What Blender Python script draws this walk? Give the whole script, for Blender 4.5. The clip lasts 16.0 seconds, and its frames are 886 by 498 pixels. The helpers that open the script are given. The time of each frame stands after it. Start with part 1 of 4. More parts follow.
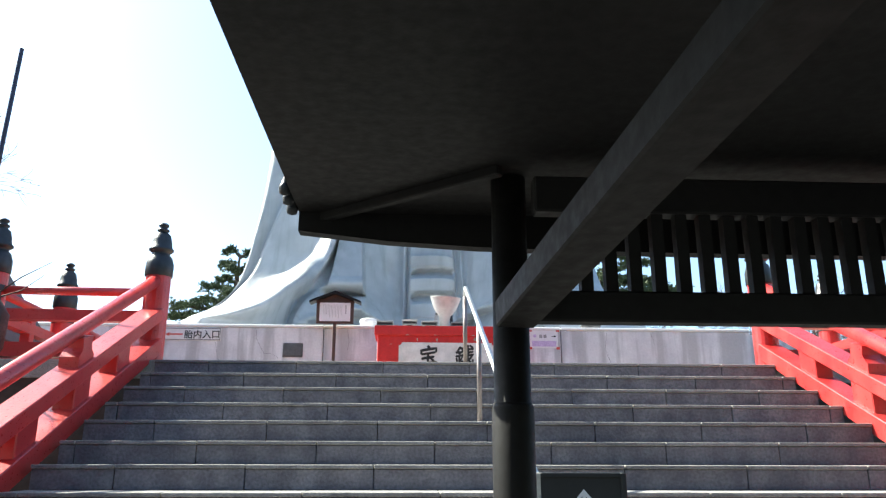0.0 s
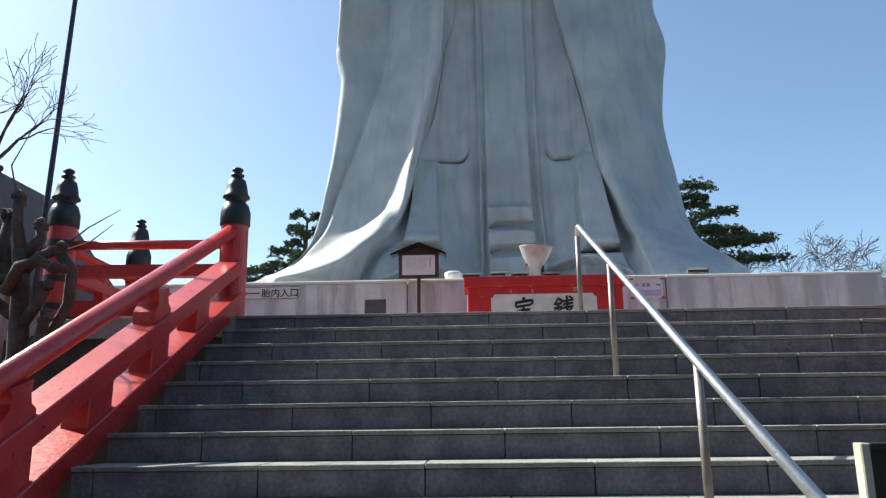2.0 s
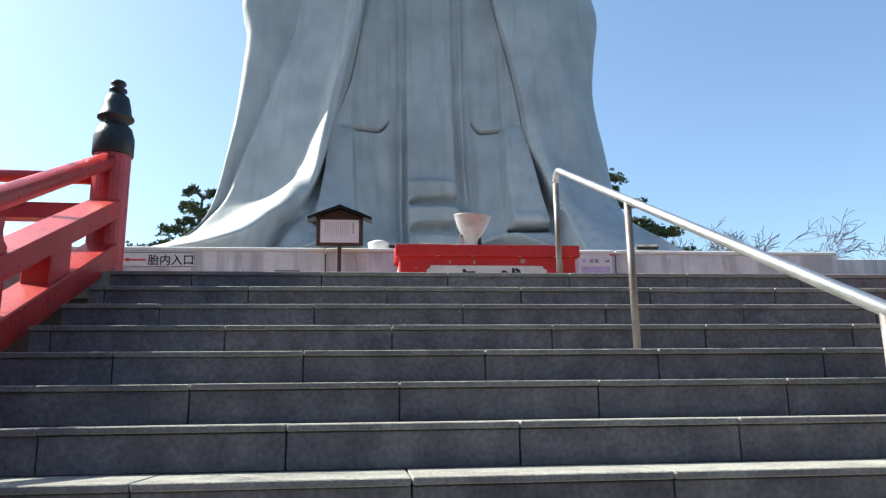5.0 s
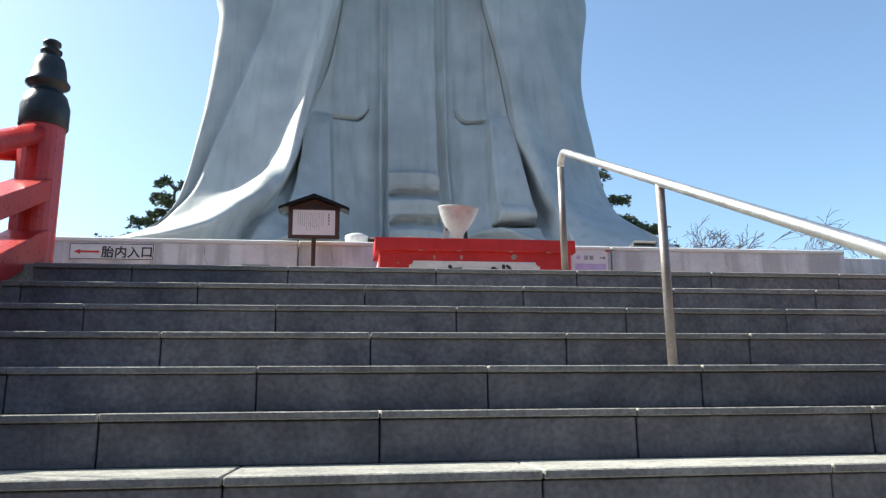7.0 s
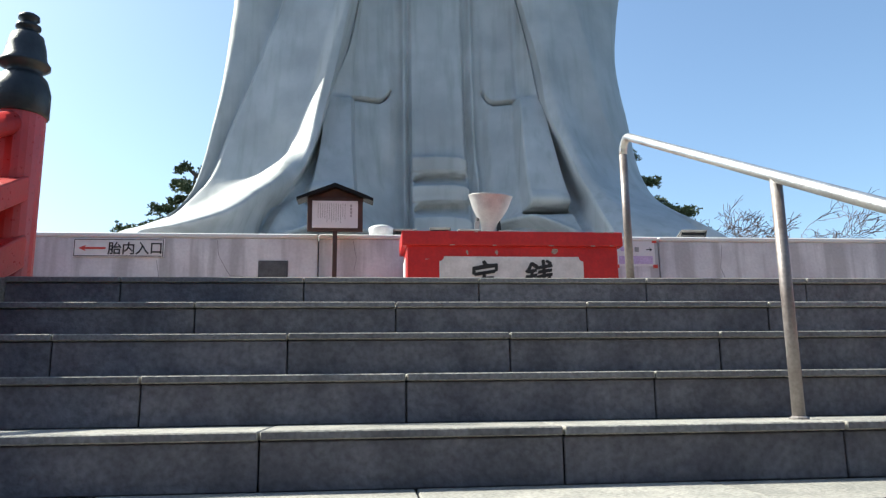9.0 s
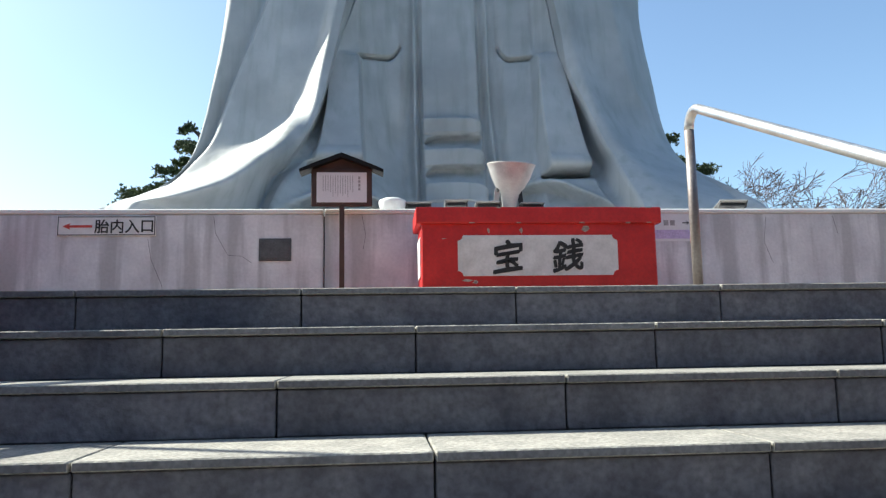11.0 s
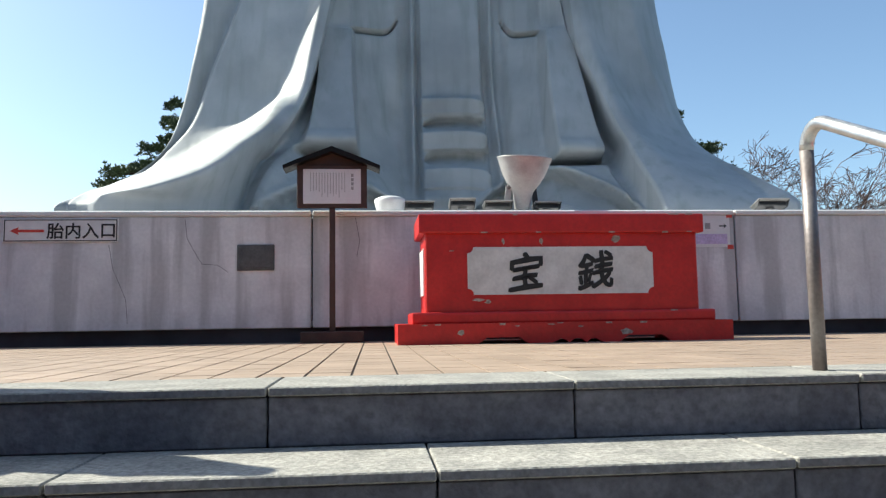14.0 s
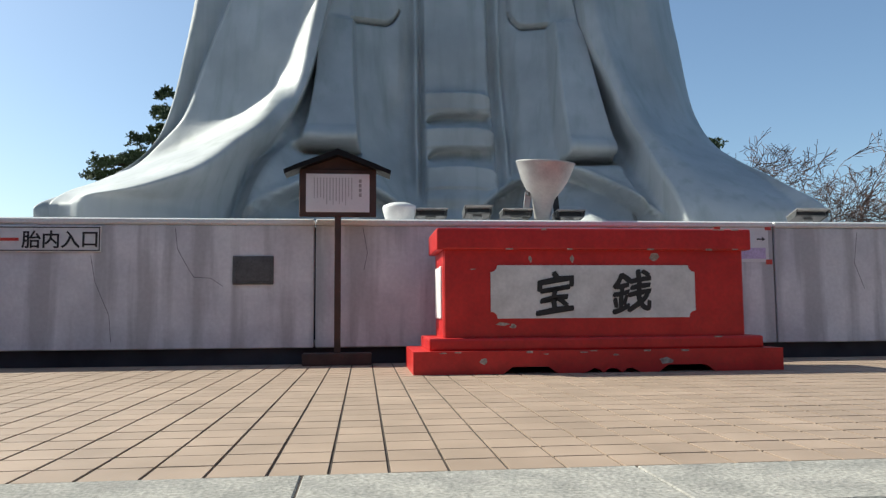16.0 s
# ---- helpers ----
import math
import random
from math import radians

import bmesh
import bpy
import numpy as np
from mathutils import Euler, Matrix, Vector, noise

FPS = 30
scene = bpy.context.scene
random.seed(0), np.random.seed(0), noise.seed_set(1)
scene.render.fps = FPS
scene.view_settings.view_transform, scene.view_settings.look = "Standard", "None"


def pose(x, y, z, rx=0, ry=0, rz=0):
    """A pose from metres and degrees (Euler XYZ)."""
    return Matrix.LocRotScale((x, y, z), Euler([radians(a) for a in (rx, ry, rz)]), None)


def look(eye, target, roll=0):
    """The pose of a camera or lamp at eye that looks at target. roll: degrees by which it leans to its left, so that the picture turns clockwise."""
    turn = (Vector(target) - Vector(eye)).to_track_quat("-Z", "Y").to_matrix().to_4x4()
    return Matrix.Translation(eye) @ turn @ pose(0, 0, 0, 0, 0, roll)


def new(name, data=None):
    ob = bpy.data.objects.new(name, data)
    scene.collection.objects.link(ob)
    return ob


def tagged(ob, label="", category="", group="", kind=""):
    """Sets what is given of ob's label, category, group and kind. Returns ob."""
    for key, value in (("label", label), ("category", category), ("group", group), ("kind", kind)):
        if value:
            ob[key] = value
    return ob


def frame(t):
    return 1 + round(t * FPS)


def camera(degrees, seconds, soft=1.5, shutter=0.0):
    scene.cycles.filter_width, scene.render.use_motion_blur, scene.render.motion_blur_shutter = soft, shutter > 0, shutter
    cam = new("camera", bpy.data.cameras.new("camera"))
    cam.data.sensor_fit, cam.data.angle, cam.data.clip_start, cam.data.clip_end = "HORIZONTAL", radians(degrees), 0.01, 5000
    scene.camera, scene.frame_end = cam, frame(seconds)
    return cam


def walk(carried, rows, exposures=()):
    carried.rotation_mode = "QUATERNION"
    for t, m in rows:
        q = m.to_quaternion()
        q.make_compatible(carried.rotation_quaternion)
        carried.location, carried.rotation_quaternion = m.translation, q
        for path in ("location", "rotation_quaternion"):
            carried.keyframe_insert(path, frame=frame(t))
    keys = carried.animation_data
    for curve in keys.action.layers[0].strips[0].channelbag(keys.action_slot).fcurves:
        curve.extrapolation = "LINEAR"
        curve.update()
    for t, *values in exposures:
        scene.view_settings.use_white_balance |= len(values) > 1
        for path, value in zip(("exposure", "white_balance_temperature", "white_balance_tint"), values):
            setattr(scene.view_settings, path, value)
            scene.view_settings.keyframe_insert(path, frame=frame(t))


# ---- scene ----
cam = camera(61.34, 16.0, soft=1.3)
PATH = [
    (0.0, 1.200, -8.241, -1.056, 105.89, -0.11, -2.81),
    (0.5, 1.097, -8.057, -1.062, 104.86, 0.66, -0.64),
    (1.0, 1.022, -7.724, -1.053, 103.64, 1.12, 2.62),
    (1.5, 0.954, -7.465, -1.054, 102.94, 0.77, 3.24),
    (2.0, 0.774, -7.185, -1.035, 103.04, 0.67, 2.23),
    (2.5, 0.638, -6.959, -1.056, 102.85, 0.96, 3.96),
    (3.0, 0.540, -6.644, -1.072, 102.30, 0.56, 4.05),
    (3.5, 0.486, -6.425, -1.083, 100.93, 0.04, 2.63),
    (4.0, 0.351, -6.113, -1.058, 101.42, 0.49, -0.92),
    (6.5, 0.340, -4.909, -1.032, 102.88, 0.51, -7.51),
    (7.0, 0.366, -4.735, -0.898, 102.12, 0.58, -7.40),
    (7.5, 0.365, -4.595, -0.836, 102.51, 0.59, -7.50),
    (8.0, 0.293, -4.340, -0.748, 101.57, 0.57, -7.51),
    (8.5, 0.281, -4.210, -0.635, 100.69, 0.52, -6.40),
    (9.0, 0.344, -4.000, -0.605, 100.74, 0.70, -5.65),
    (11.5, 0.335, -3.166, -0.174, 97.00, 0.80, -4.73),
    (12.0, 0.337, -3.038, -0.123, 96.99, 0.41, -4.72),
    (12.5, 0.252, -2.798, -0.071, 97.91, 0.11, -6.19),
    (13.0, 0.250, -2.691, 0.060, 97.28, 0.32, -6.56),
    (13.5, 0.278, -2.504, 0.068, 97.02, 0.58, -6.61),
    (14.0, 0.317, -2.310, 0.196, 95.37, 0.87, -5.35),
    (14.5, 0.305, -2.203, 0.232, 95.44, 0.66, -5.77),
    (15.0, 0.209, -1.989, 0.326, 94.92, 0.34, -6.90),
    (15.5, 0.156, -1.892, 0.431, 94.69, 0.33, -6.56),
    (16.0, 0.166, -1.698, 0.447, 94.69, 0.37, -6.06),
]
# the walk
# exposure eases down as the shaded roof leaves the view
walk(cam, [(row[0], pose(*row[1:])) for row in PATH], [(0.0, 1.75, 6500, 1), (0.5, 1.35, 6500, 1), (1.0, 0.9, 6500, 1), (1.5, 0.82, 6500, 1), (3.0, 0.87, 6500, 1), (4.0, 1.0, 6500, 1), (6.5, 1.13, 6500, 1), (9.0, 1.05, 6500, 1), (12.5, 1.03, 6500, 1), (14.0, 0.8, 6500, 1), (15.0, 0.58, 6500, 1), (16.0, 0.44, 6500, 1)])

# ---------------------------------------------------------------- light
SUN_TO = Vector((-1.0, 0.44, 1.06)).normalized()
world = bpy.data.worlds.new("world")
scene.world = world
world.use_nodes = True
wn = world.node_tree
sky = wn.nodes.new("ShaderNodeTexSky")
sky.sky_type = "NISHITA"
sky.sun_disc = False
sky.sun_elevation = math.asin(SUN_TO.z)
sky.sun_rotation = math.atan2(SUN_TO.x, SUN_TO.y)
sky.air_density, sky.dust_density, sky.ozone_density = 0.9, 1.3, 2.6
wn.nodes["Background"].inputs["Strength"].default_value = 0.12
wn.links.new(sky.outputs[0], wn.nodes["Background"].inputs[0])
sun = new("sun", bpy.data.lights.new("sun", "SUN"))
sun.data.energy, sun.data.angle, sun.data.color = 5.0, radians(0.5), (1.0, 0.95, 0.87)
sun.matrix_world = look((0, 0, 30), Vector((0, 0, 30)) - SUN_TO)

# ---------------------------------------------------------------- materials


def material(name, c1, c2, scale=3.0, rough=0.7, bump=0.0, fine=60.0, grain=0.15, metal=0.0, vary=0.0, streak=0.0, spec=0.5, dirt_or_sheen=None, edge=(0.5, 0.72), relief=0.01):
    """Two colours in large patches, fine grain over them, an own shade for every object, and streaks that run down."""
    m = bpy.data.materials.new(name)
    m.use_nodes = True
    nt = m.node_tree
    n, l = nt.nodes, nt.links
    b = n["Principled BSDF"]
    geo = n.new("ShaderNodeNewGeometry")

    def noisy(s, detail, stretch=None):
        t = n.new("ShaderNodeTexNoise")
        t.inputs["Scale"].default_value, t.inputs["Detail"].default_value = s, detail
        if stretch:
            mp = n.new("ShaderNodeMapping")
            mp.inputs["Scale"].default_value = stretch
            l.new(geo.outputs["Position"], mp.inputs[0])
            l.new(mp.outputs[0], t.inputs["Vector"])
        else:
            l.new(geo.outputs["Position"], t.inputs["Vector"])
        return t.outputs["Fac"]

    def span(v, a, z, lo, hi):
        r = n.new("ShaderNodeMapRange")
        for i, x in enumerate((a, z, lo, hi)):
            r.inputs[i + 1].default_value = x
        l.new(v, r.inputs[0])
        return r.outputs[0]

    def mix(kind, f, a, z):
        x = n.new("ShaderNodeMix")
        x.data_type, x.blend_type = "RGBA", kind
        for v, s in ((f, x.inputs[0]), (a, x.inputs[6]), (z, x.inputs[7])):
            if isinstance(v, bpy.types.NodeSocket):
                l.new(v, s)
            else:
                s.default_value = v if isinstance(v, float) else (*v, 1.0)
        return x.outputs[2]

    col = mix("MIX", span(noisy(scale, 4.0), 0.35, 0.65, 0.0, 1.0), c1, c2)
    if streak:
        s = span(noisy(1.0, 5.0, (5.0, 5.0, 0.45)), edge[0], edge[1], 0.0, streak)
        col = mix("MIX", s, col, dirt_or_sheen or tuple(0.35 * v for v in c1))
    g = noisy(fine, 3.0)
    gm = span(g, 0.3, 0.7, 1.0 - grain, 1.0 + grain)
    tint = n.new("ShaderNodeCombineColor")
    for i in range(3):
        l.new(gm, tint.inputs[i])
    col = mix("MULTIPLY", 1.0, col, tint.outputs[0])
    if vary:
        oi = n.new("ShaderNodeObjectInfo")
        rv = span(oi.outputs["Random"], 0.0, 1.0, 1.0 - vary, 1.0 + vary)
        t2 = n.new("ShaderNodeCombineColor")
        for i in range(3):
            l.new(rv, t2.inputs[i])
        col = mix("MULTIPLY", 1.0, col, t2.outputs[0])
    l.new(col, b.inputs["Base Color"])
    l.new(span(g, 0.3, 0.7, max(0.02, rough - 0.08), min(1.0, rough + 0.08)), b.inputs["Roughness"])
    b.inputs["Metallic"].default_value = metal
    b.inputs["Specular IOR Level"].default_value = spec
    if bump:
        bp = n.new("ShaderNodeBump")
        bp.inputs["Strength"].default_value, bp.inputs["Distance"].default_value = bump, relief
        l.new(g, bp.inputs["Height"])
        l.new(bp.outputs[0], b.inputs["Normal"])
    return m


GRANITE = material("flamed_granite", (0.25, 0.24, 0.215), (0.34, 0.32, 0.285), 7.0, 0.85, 0.5, 70.0, 0.34, vary=0.10, streak=0.5, dirt_or_sheen=(0.17, 0.16, 0.15))
# risers: the treads' stone, darkened by stains and by shade put into the colour
STAINED_SHADED = material("stained_shaded_granite", (0.097, 0.091, 0.107), (0.166, 0.157, 0.171), 5.0, 0.85, 0.7, 42.0, 0.27, vary=0.12, streak=0.5, dirt_or_sheen=(0.08, 0.077, 0.087))
# tread fronts: dirt, and the shade of that face put into the colour
NOSING = material("stained_shaded_nosing", (0.15, 0.144, 0.15), (0.23, 0.222, 0.222), 5.0, 0.85, 0.5, 60.0, 0.25, vary=0.12, streak=0.5, dirt_or_sheen=(0.11, 0.105, 0.11))
MORTAR = material("mortar", (0.07, 0.07, 0.07), (0.10, 0.10, 0.095), 8.0, 0.9)
TILE = material("terracotta_tile", (0.30, 0.22, 0.162), (0.365, 0.268, 0.20), 2.5, 0.65, 0.1, 90.0, 0.06, vary=0.07)
GROUT = material("grout", (0.04, 0.03, 0.024), (0.07, 0.05, 0.04), 8.0, 0.9)
CONCRETE = material("painted_concrete", (0.57, 0.565, 0.59), (0.75, 0.74, 0.75), 2.2, 0.85, 0.25, 30.0, 0.06, streak=0.75, dirt_or_sheen=(0.40, 0.395, 0.405), edge=(0.47, 0.60))
COPING = material("coping_concrete", (0.66, 0.66, 0.65), (0.75, 0.75, 0.74), 2.0, 0.8, 0.1, 50.0, 0.06)
# near-black, for the recessed wall base and the open joints
BASE_DARK = material("near_black_base", (0.02, 0.02, 0.025), (0.05, 0.05, 0.06), 2.0, 0.8)
STATUE = material("white_statue_paint", (0.34, 0.355, 0.355), (0.445, 0.46, 0.455), 0.9, 0.55, 0.35, 2.2, 0.06, streak=0.55, dirt_or_sheen=(0.27, 0.295, 0.27), relief=0.05)
# pink streaks: faded paint, and some sun sheen put into the colour
RED = material("vermilion_paint", (0.43, 0.020, 0.022), (0.52, 0.042, 0.038), 3.0, 0.34, 0.10, 40.0, 0.06, spec=0.7, vary=0.05, streak=0.3, dirt_or_sheen=(0.54, 0.12, 0.105))
BOX_RED = material("weathered_red_lacquer", (0.46, 0.013, 0.013), (0.57, 0.022, 0.020), 4.0, 0.45, 0.2, 35.0, 0.10, streak=0.35, dirt_or_sheen=(0.36, 0.012, 0.012))
BLACK_METAL = material("black_bronze", (0.012, 0.014, 0.016), (0.03, 0.034, 0.036), 9.0, 0.4, 0.2, 60.0, 0.2)
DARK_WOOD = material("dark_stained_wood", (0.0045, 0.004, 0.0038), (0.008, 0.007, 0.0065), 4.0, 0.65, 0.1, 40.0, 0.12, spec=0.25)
BROWN_WOOD = material("brown_wood", (0.045, 0.022, 0.016), (0.07, 0.035, 0.025), 6.0, 0.6, 0.2, 60.0, 0.15)
STEEL = material("galvanised_steel", (0.50, 0.50, 0.50), (0.62, 0.62, 0.61), 8.0, 0.38, 0.05, 120.0, 0.08, metal=0.85)
STEEL_POST = material("rust_tinted_steel", (0.20, 0.165, 0.155), (0.30, 0.27, 0.26), 5.0, 0.5, 0.08, 80.0, 0.15, metal=0.5)
WHITE = material("white_enamel", (0.68, 0.67, 0.66), (0.78, 0.77, 0.76), 9.0, 0.5, 0.0, 60.0, 0.03)
LAMP_WHITE = material("dusty_white_metal", (0.30, 0.29, 0.28), (0.40, 0.385, 0.375), 6.0, 0.5, 0.05, 50.0, 0.06)
PANEL_WHITE = material("weathered_white_panel", (0.60, 0.585, 0.565), (0.73, 0.71, 0.69), 7.0, 0.6, 0.1, 40.0, 0.06, streak=0.3, dirt_or_sheen=(0.42, 0.40, 0.37))
BARE_WOOD = material("bare_chipped_wood", (0.26, 0.20, 0.17), (0.46, 0.39, 0.34), 30.0, 0.8)
INK = material("black_ink", (0.015, 0.015, 0.016), (0.025, 0.025, 0.025), 20.0, 0.6)
GREY_INK = material("faded_ink", (0.30, 0.29, 0.29), (0.36, 0.35, 0.35), 20.0, 0.7)
RED_INK = material("red_ink", (0.55, 0.05, 0.04), (0.60, 0.07, 0.05), 20.0, 0.6)
PAPER = material("paper", (0.70, 0.69, 0.70), (0.74, 0.73, 0.74), 6.0, 0.8, grain=0.03)
LILAC = material("lilac_print", (0.50, 0.40, 0.62), (0.58, 0.47, 0.68), 10.0, 0.7)
BOARD_BLACK = material("black_board", (0.010, 0.011, 0.011), (0.018, 0.018, 0.018), 6.0, 0.55)
CREAM = material("worn_cream_frame", (0.42, 0.39, 0.32), (0.50, 0.47, 0.40), 12.0, 0.7)
PLATE = material("grey_metal_plate", (0.09, 0.09, 0.09), (0.13, 0.13, 0.13), 12.0, 0.5, metal=0.4)
BARK = material("bark", (0.06, 0.045, 0.035), (0.12, 0.095, 0.075), 9.0, 0.9, 0.5, 40.0, 0.3)
TWIG = material("pinkish_twigs", (0.10, 0.066, 0.058), (0.17, 0.115, 0.10), 2.0, 0.9)
PALE_BARK = material("pale_bark", (0.055, 0.040, 0.032), (0.11, 0.085, 0.07), 7.0, 0.9, 0.4, 40.0, 0.3)
PINE = material("pine_needles", (0.04, 0.066, 0.03), (0.11, 0.14, 0.06), 0.9, 0.7, 0.0, 14.0, 0.3)
PLASTER = material("plaster", (0.40, 0.37, 0.34), (0.48, 0.45, 0.42), 2.0, 0.9, 0.1, 40.0, 0.06)
ASPHALT = material("asphalt", (0.05, 0.05, 0.05), (0.075, 0.073, 0.07), 0.8, 0.9, 0.3, 120.0, 0.25)

# ---------------------------------------------------------------- mesh helpers


def part(name, bm, material_, parent=None, label="", smooth=False):
    """Link a bmesh as one mesh object, under a thing or under a part."""
    me = bpy.data.meshes.new(name)
    bmesh.ops.recalc_face_normals(bm, faces=bm.faces[:])
    bm.to_mesh(me)
    bm.free()
    me.materials.append(material_)
    if smooth:
        me.shade_smooth()
    ob = new(name, me)
    if parent:
        ob.parent = parent
    if label:
        tagged(ob, label)
    return ob


def thing(name, label, category, group="", kind="", at=(0, 0, 0)):
    ob = new(name)
    ob.location = at
    return tagged(ob, label, category, group, kind)


def box(bm, x0, x1, y0, y1, z0, z1, bevel=0.0, m=None):
    """A box between two corners, its edges bevelled."""
    r = bmesh.ops.create_cube(bm, size=1.0)
    vs = r["verts"]
    for v in vs:
        v.co = Vector(((x0 + x1) / 2 + v.co.x * (x1 - x0), (y0 + y1) / 2 + v.co.y * (y1 - y0), (z0 + z1) / 2 + v.co.z * (z1 - z0)))
    es = list({e for v in vs for e in v.link_edges})
    if bevel:
        g = bmesh.ops.bevel(bm, geom=es, offset=bevel, segments=2 if bevel > 0.012 else 1, affect="EDGES", profile=0.6)
        vs = list({v for f in g["faces"] for v in f.verts} | {v for v in vs if v.is_valid})
    if m:
        for v in vs:
            v.co = m @ v.co
    return bm


def boxed(x0, x1, y0, y1, z0, z1, bevel=0.0, m=None):
    return box(bmesh.new(), x0, x1, y0, y1, z0, z1, bevel, m)


def prism(bm, outline, a, z, axis="y"):
    """An outline in two axes, drawn out along the third."""
    def at(p, d):
        return {"x": (d, p[0], p[1]), "y": (p[0], d, p[1]), "z": (p[0], p[1], d)}[axis]
    f = [bm.verts.new(at(p, a)) for p in outline]
    g = [bm.verts.new(at(p, z)) for p in outline]
    k = len(outline)
    bm.faces.new(f)
    bm.faces.new(g[::-1])
    for i in range(k):
        bm.faces.new((f[i], g[i], g[(i + 1) % k], f[(i + 1) % k]))
    return bm


def lathe(bm, profile, sides=20, m=None):
    """Radii and heights turned round z."""
    rings = []
    for r, h in profile:
        ring = []
        for i in range(sides):
            a = 2 * math.pi * i / sides
            c = Vector((r * math.cos(a), r * math.sin(a), h))
            ring.append(bm.verts.new(m @ c if m else c))
        rings.append(ring)
    for p, q in zip(rings, rings[1:]):
        for i in range(sides):
            j = (i + 1) % sides
            bm.faces.new((p[i], p[j], q[j], q[i]))
    bm.faces.new(rings[0][::-1])
    bm.faces.new(rings[-1])
    return bm


def tube(bm, points, radii, sides=10):
    """A round bar along points; one radius, or one for each point."""
    pts = [Vector(p) for p in points]
    rr = radii if isinstance(radii, (list, tuple)) else [radii] * len(pts)
    rings = []
    side = None
    for i, p in enumerate(pts):
        d = (pts[min(i + 1, len(pts) - 1)] - pts[max(i - 1, 0)]).normalized()
        if side is None:
            side = d.cross(Vector((0.3, 0.2, 1.0)) if abs(d.z) < 0.9 else Vector((1, 0, 0))).normalized()
        side = (side - d * side.dot(d)).normalized()
        up = d.cross(side)
        rings.append([bm.verts.new(p + rr[i] * (math.cos(2 * math.pi * k / sides) * side + math.sin(2 * math.pi * k / sides) * up)) for k in range(sides)])
    for a, b in zip(rings, rings[1:]):
        for k in range(sides):
            j = (k + 1) % sides
            bm.faces.new((a[k], a[j], b[j], b[k]))
    bm.faces.new(rings[0][::-1])
    bm.faces.new(rings[-1])
    return bm


def lettering(text, size, thick=0.003, bold=0.0):
    """A bmesh of words in the built-in font, in the x-z plane, facing -y, centred on the origin."""
    c = bpy.data.curves.new("lettering", "FONT")
    c.body, c.size, c.extrude, c.offset = text, size, thick, bold
    c.align_x, c.align_y, c.resolution_u = "CENTER", "CENTER", 3
    ob = bpy.data.objects.new("lettering", c)
    scene.collection.objects.link(ob)
    bpy.context.view_layer.update()
    me = bpy.data.meshes.new_from_object(ob.evaluated_get(bpy.context.evaluated_depsgraph_get()))
    bpy.data.objects.remove(ob)
    bm = bmesh.new()
    bm.from_mesh(me)
    xs = [v.co.x for v in bm.verts] or [0.0]
    ys = [v.co.y for v in bm.verts] or [0.0]
    mx, my = (min(xs) + max(xs)) / 2, (min(ys) + max(ys)) / 2
    for v in bm.verts:
        v.co = Vector((v.co.x - mx, -v.co.z, v.co.y - my))
    return bm


def shifted(bm, x, y, z, sx=1.0, sz=1.0):
    for v in bm.verts:
        v.co = Vector((v.co.x * sx + x, v.co.y + y, v.co.z * sz + z))
    return bm


def curve_at(keys, z):
    """x and y of a line given by (z, x, y) keys, eased between them."""
    if z <= keys[0][0]:
        return keys[0][1:]
    if z >= keys[-1][0]:
        return keys[-1][1:]
    for i in range(len(keys) - 1):
        a, b = keys[i], keys[i + 1]
        if a[0] <= z <= b[0]:
            p, q = keys[max(i - 1, 0)], keys[min(i + 2, len(keys) - 1)]
            h = b[0] - a[0]
            t = (z - a[0]) / h
            out = []
            for k in (1, 2):
                m0 = (b[k] - p[k]) / max(b[0] - p[0], 1e-6) * h
                m1 = (q[k] - a[k]) / max(q[0] - a[0], 1e-6) * h
                lim = 3.0 * abs(b[k] - a[k])
                m0, m1 = max(-lim, min(lim, m0)), max(-lim, min(lim, m1))
                out.append((2 * t ** 3 - 3 * t ** 2 + 1) * a[k] + (t ** 3 - 2 * t ** 2 + t) * m0 + (3 * t ** 2 - 2 * t ** 3) * b[k] + (t ** 3 - t ** 2) * m1)
            return out


def ease(a, b, v):
    t = max(0.0, min(1.0, (v - a) / (b - a)))
    return t * t * (3 - 2 * t)

# ---------------------------------------------------------------- the setting
RISE, RUN, STEPS = 0.18, 0.4073, 13
LEFT, RIGHT = -1.52, 5.345
FLOOR = -STEPS * RISE
SLAB = 0.945

ground = tagged(part("ground", boxed(-900, 900, -900, 900, FLOOR - 0.4, FLOOR), ASPHALT), "dark worn asphalt ground around the stairs", "ground", kind="structure")

# the solid terrace that the stairs climb to
terrace = tagged(part("floor", boxed(-3.85, 7.65, 0.05, 4.9, FLOOR, -0.0055), GROUT), "terrace floor of square terracotta tiles with dark joints", "floor", kind="structure")
plinth = tagged(part("plinth", boxed(-5.5, 8.6, 4.9, 18.5, FLOOR, 1.15), CONCRETE), "raised concrete plinth behind the parapet under the statue", "plinth", kind="structure")

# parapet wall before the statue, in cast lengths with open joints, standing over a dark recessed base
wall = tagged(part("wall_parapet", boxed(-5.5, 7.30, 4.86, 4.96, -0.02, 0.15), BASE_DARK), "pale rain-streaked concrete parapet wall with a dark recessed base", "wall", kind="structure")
ends = (-5.5, -4.2, -0.25, 3.925, 7.36)
for a, b in zip(ends, ends[1:]):
    part("panel", boxed(a + 0.007, b - 0.007, 4.80, 4.98, 0.135, 1.185, 0.008), CONCRETE, wall)
    part("coping", boxed(a + 0.005, b - 0.005, 4.785, 5.0, 1.187, 1.242, 0.012), COPING, wall, "lighter concrete coping")
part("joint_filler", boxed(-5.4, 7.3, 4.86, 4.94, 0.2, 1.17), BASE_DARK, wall)
